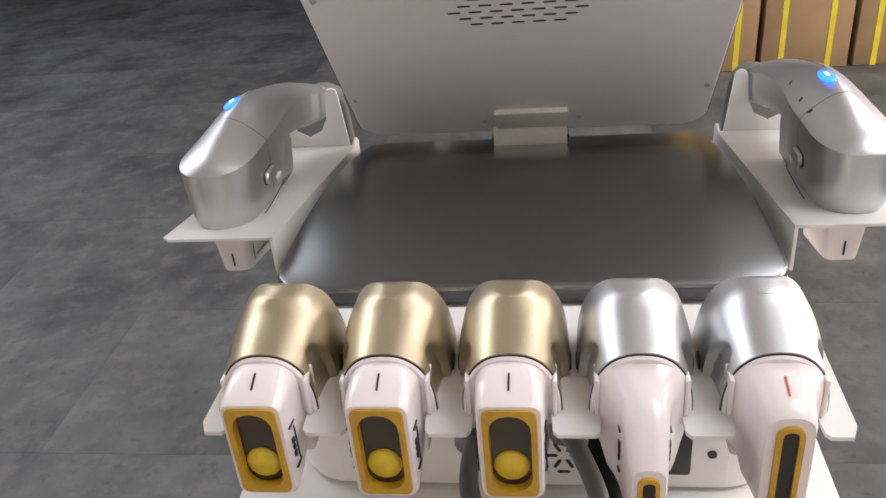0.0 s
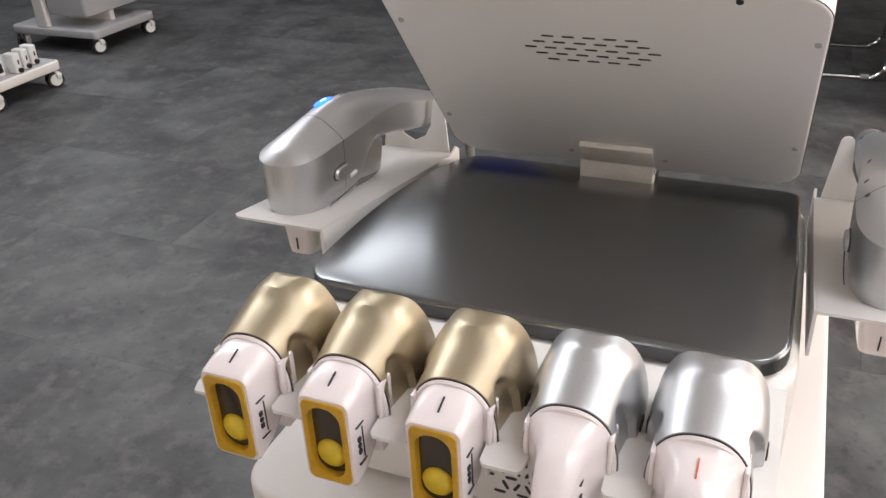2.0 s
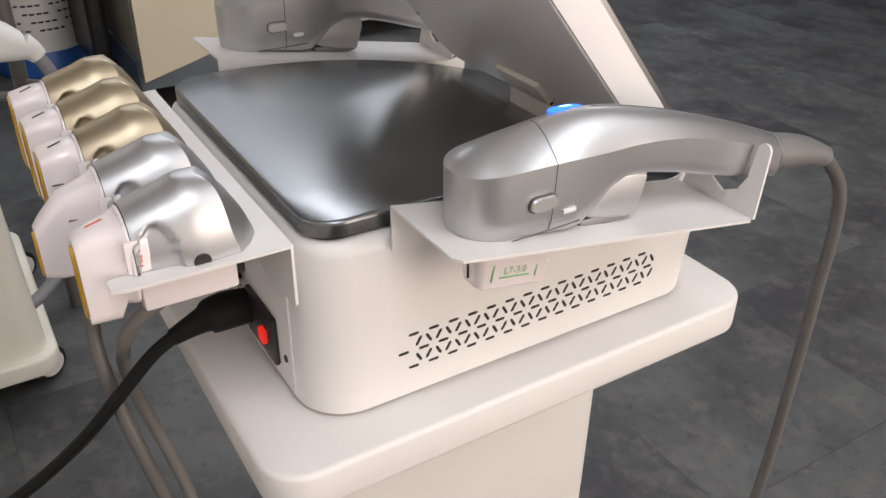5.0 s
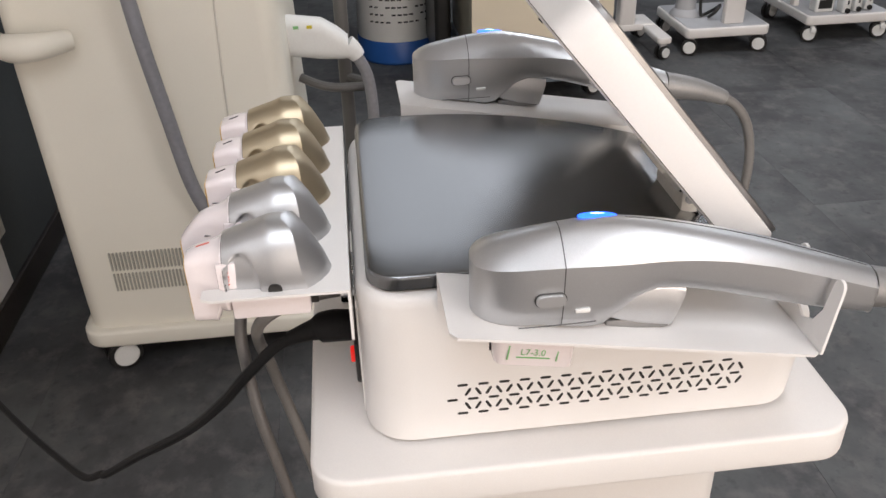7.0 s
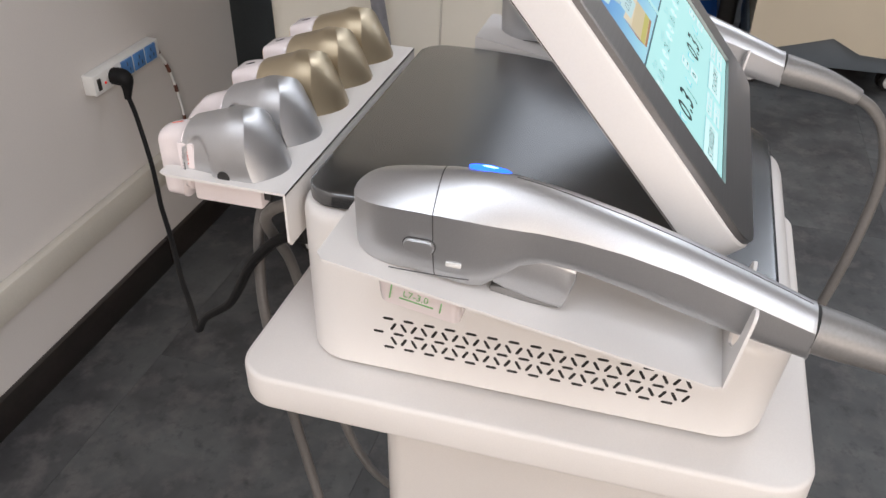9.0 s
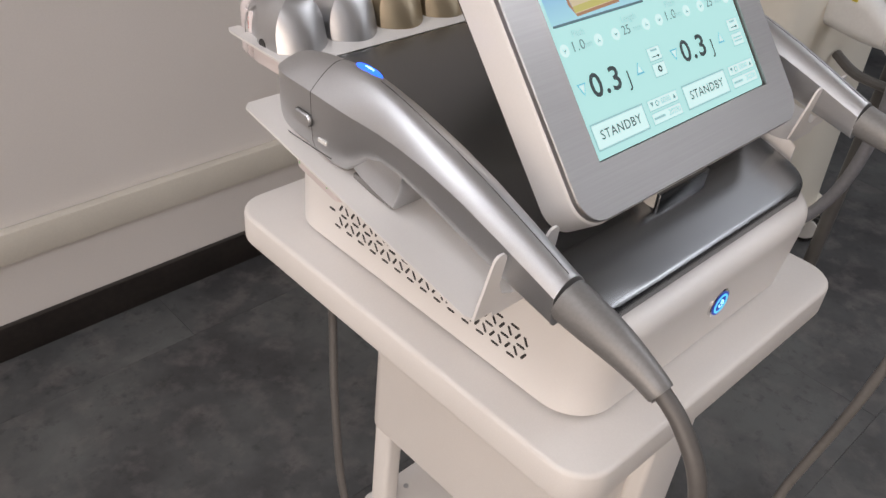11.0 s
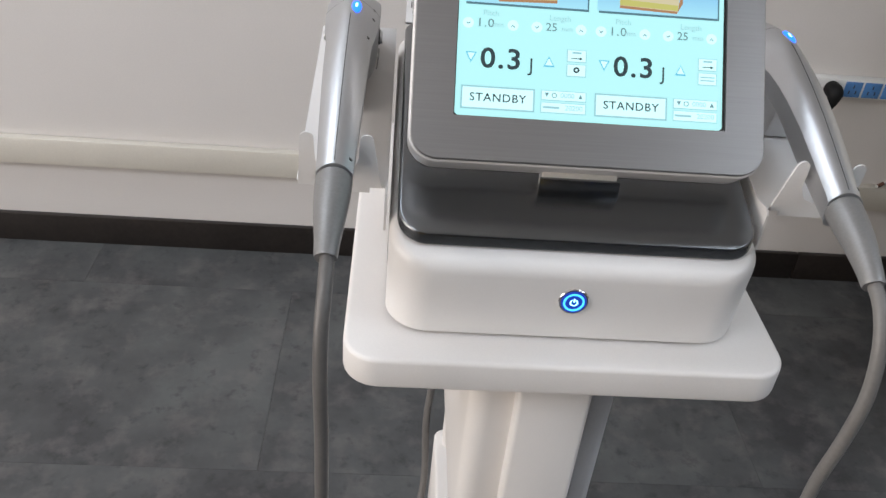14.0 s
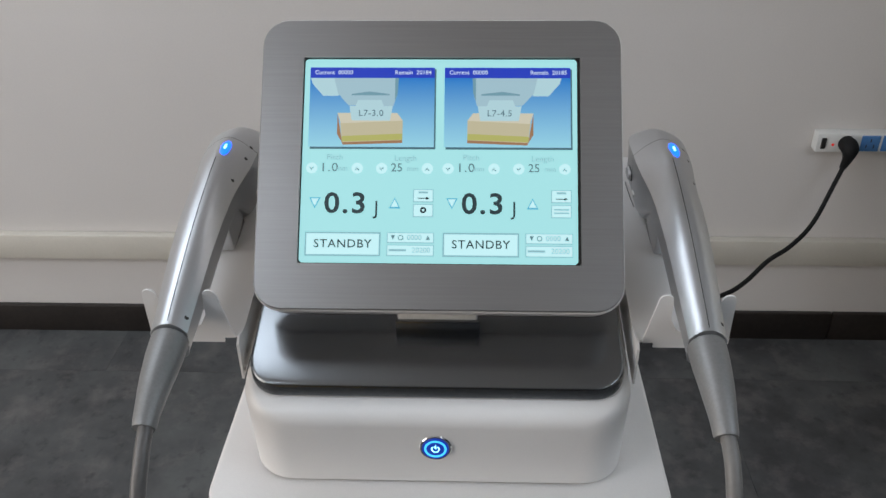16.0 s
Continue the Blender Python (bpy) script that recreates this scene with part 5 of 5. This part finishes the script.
def tip_case(x, y, half):
    b = thing("tip_case", "small white tip case with a dark socket on the cart's base" if half < 0.03 else "wide white tip case with a dark opening on the cart", "case", (x, y, 0.1325), "tip cases on the cart")
    part("case_body", slab(x - 0.035, x + 0.035, y - half, y + half, 0.012, lambda q: 0.133, lambda q: 0.225, 0.006), PALE, b)
    if half < 0.03:
        part("socket", disc((x - 0.034, y, 0.147), (-1, 0, 0), 0.012, 0.012, 14), DARK, b)
        part("print_bar", box(x - 0.0362, x - 0.0345, y - 0.004, y + 0.004, 0.175, 0.195), INK, b, "", False)
    else:
        part("opening", box(x - 0.0365, x - 0.0345, y - half * 0.7, y + half * 0.7, 0.150, 0.192), DARK, b)


tip_case(3.40, -2.185, 0.048)
for k in range(3):
    tip_case(3.355 + 0.02 * k, -2.275 - 0.068 * k, 0.020)
c3 = white_cart(3.83, -3.225, 0.62, 0.49, "grey wheeled cart with a grey drawer unit", GREY_P, True)
dr = part("drawer_unit", slab(3.56, 3.85, -3.455, -2.995, 0.03, lambda y: 0.20, lambda y: 0.48, 0.01), GREY_P, c3, "light grey drawer unit")
part("handle", box(3.545, 3.562, -3.285, -3.155, 0.34, 0.362, 0.004), DARK, dr)
part("label_panel", box(3.557, 3.5605, -3.14, -3.12, 0.33, 0.37), PALE, dr)
part("side_post", slab(3.86, 3.94, -3.02, -2.985, 0.01, lambda y: 0.1325, lambda y: 0.85, 0.004), CART, c3)
part("side_post", slab(3.86, 3.94, -3.465, -3.43, 0.01, lambda y: 0.1325, lambda y: 0.85, 0.004), CART, c3)
part("cross_bar", slab(3.60, 3.92, -3.24, -3.20, 0.01, lambda y: 0.1325, lambda y: 0.205, 0.004), CART, c3)

# slim stand with looped white cables
cs = thing("cable_stand", "slim white stand with loops of white cable", "stand", (3.22, -1.13, 0))
part("foot_bar", slab(2.98, 3.40, -1.27, -1.20, 0.02, lambda y: 0.075, lambda y: 0.105, 0.008), CART, cs)
part("foot_bar", slab(3.0, 3.40, -1.04, -0.98, 0.02, lambda y: 0.075, lambda y: 0.105, 0.008), CART, cs)
part("cross_bar", slab(3.20, 3.28, -1.26, -0.99, 0.015, lambda y: 0.078, lambda y: 0.112, 0.006), CART, cs)
part("column", slab(3.20, 3.28, -1.16, -1.08, 0.015, lambda y: 0.11, lambda y: 1.1, 0.004), CART, cs)
for cx, cy in ((3.01, -1.235), (3.01, -1.01), (3.37, -1.235), (3.37, -1.01)):
    caster(cs, cx, cy, 0.032, 0.4)
for k in range(3):
    part("cable_loop", tube([(3.19, -1.14 - 0.03 * k, 0.80), (3.17, -1.20 - 0.03 * k, 0.50), (3.16, -1.25 - 0.03 * k, 0.32 + 0.04 * k), (3.17, -1.31 - 0.03 * k, 0.42), (3.19, -1.30 - 0.02 * k, 0.80)], 0.009, 8), PALE, cs)

# ---- cartons, folding chair, bin ----
def carton(x0, x1, y0, y1, z0, z1):
    b = thing("carton", "brown cardboard carton strapped with yellow tape", "box", ((x0 + x1) / 2, (y0 + y1) / 2, z0), "stacked cartons")
    part("carton_body", box(x0, x1, y0, y1, z0 + 0.001, z1 - 0.001, 0.006), CARTON, b)
    w = x1 - x0
    for k in (0.2, 0.74):
        bm = box(x0 + k * w, x0 + k * w + 0.022, y1 - 0.004, y1 + 0.0015, z0 + 0.002, z1 + 0.0006)
        box(x0 + k * w, x0 + k * w + 0.022, y0, y1 + 0.0015, z1 - 0.004, z1 + 0.0006, bm=bm)
        part("tape_band", bm, TAPE, b, "yellow strapping tape")
    return b


for col in range(4):
    x1 = -0.515 - 0.372 * col
    for lev in range(3):
        carton(x1 - 0.35, x1 - (0.012 if lev == 1 else 0), -3.52, -3.065 - 0.012 * (lev % 2), 0.335 * lev, 0.335 * (lev + 1))


def folding_chair(cx, cy, h=0.225):
    c = thing("folding_chair", "black folding chair with a bent chrome tube frame", "chair", (cx, cy, 0), "folding chairs")

    def bow(y_low, y_mid, y_top, z_top):
        """One tube bent into a U: up one side, along the floor, up the other."""
        pts = []
        for s in (-1, 1):
            run = [(cx + s * h * 0.96, y_top, z_top), (cx + s * h, y_mid, 0.42), (cx + s * h, y_low + (y_mid - y_low) * 0.2, 0.10)]
            run += [(cx + s * (h - 0.075 * (1 - math.cos(a))), y_low, 0.011 + 0.075 * (1 - math.sin(a))) for a in (radians(20), radians(45), radians(70), radians(90))]
            pts += run if s < 0 else run[::-1]
        return tube(pts, 0.011, 10)

    front = part("leg", bow(cy + 0.21, cy + 0.02, cy - 0.22, 0.86), CHROME, c, "bent chrome leg tube")
    part("leg", bow(cy - 0.30, cy - 0.02, cy + 0.16, 0.45), CHROME, c, "bent chrome leg tube")
    for s in (-1, 1):
        part("rubber_foot", tube([(cx + s * (h - 0.10), cy + 0.21, 0.0125), (cx + s * (h - 0.065), cy + 0.21, 0.0135)], 0.0135, 10, 1), GREY_P, front)
    part("seat", slab(cx - h + 0.02, cx + h - 0.02, cy - 0.20, cy + 0.20, 0.04, lambda y: 0.44, lambda y: 0.475, 0.01), DARK, c)
    part("backrest", slab(cx - h + 0.02, cx + h - 0.02, cy - 0.25, cy - 0.22, 0.01, lambda y: 0.68, lambda y: 0.88, 0.008), DARK, c)
    return c


folding_chair(-0.275, -3.765)
folding_chair(0.42, -4.35)
folding_chair(1.05, -4.75)
bin_ob = thing("bin", "tall royal blue plastic bin on the floor", "bin", (1.92, -5.85, 0))
part("bin_body", loft([[(x, y, z) for x, y in rounded(1.92 - w, 1.92 + w, -5.86 - w * 0.7, -5.86 + w * 0.7, 0.05, 5)] for w, z in ((0.27, 0.0), (0.29, 0.05), (0.33, 0.75), (0.345, 0.77), (0.345, 0.80))]), BLUE_B, bin_ob)
for k, (x0, x1) in enumerate(((0.55, 1.0), (1.02, 1.5))):
    carton(x0, x1, -5.9, -5.4, 0.0, 0.42)
paper = thing("paper_sheet", "white sheet of paper lying on the floor", "paper", (4.70, -5.56, 0))
part("sheet", box(4.58, 4.83, -5.66, -5.48, 0.0005, 0.003), PALE, paper)

# far things, set into their rows
SHIFT = {"applicator": (0.0, 0.025, -0.016), "pole_stand": (0.0, 0.02), "drum": (-0.10, 0.03), "cooling_cabinet": (-0.097, 0.030), "dark_cart": (-0.105, 0.03), "equipment_cart": (-0.106, 0.045), "tip_case": (-0.106, 0.045),
         "cable_stand": (0.11, -0.05), "carton": (-0.003, 0.04), "folding_chair": (-0.006, 0.042), "bin": (-0.05, 0.06), "paper_sheet": (-0.08, 0.06)}
for ob in list(scene.collection.all_objects):
    if ob.parent is None and ob.name.split(".")[0] in SHIFT:
        dx, dy, *dz = SHIFT[ob.name.split(".")[0]]
        ob.location.z += sum(dz)
        ob.location.x += dx
        ob.location.y += dy
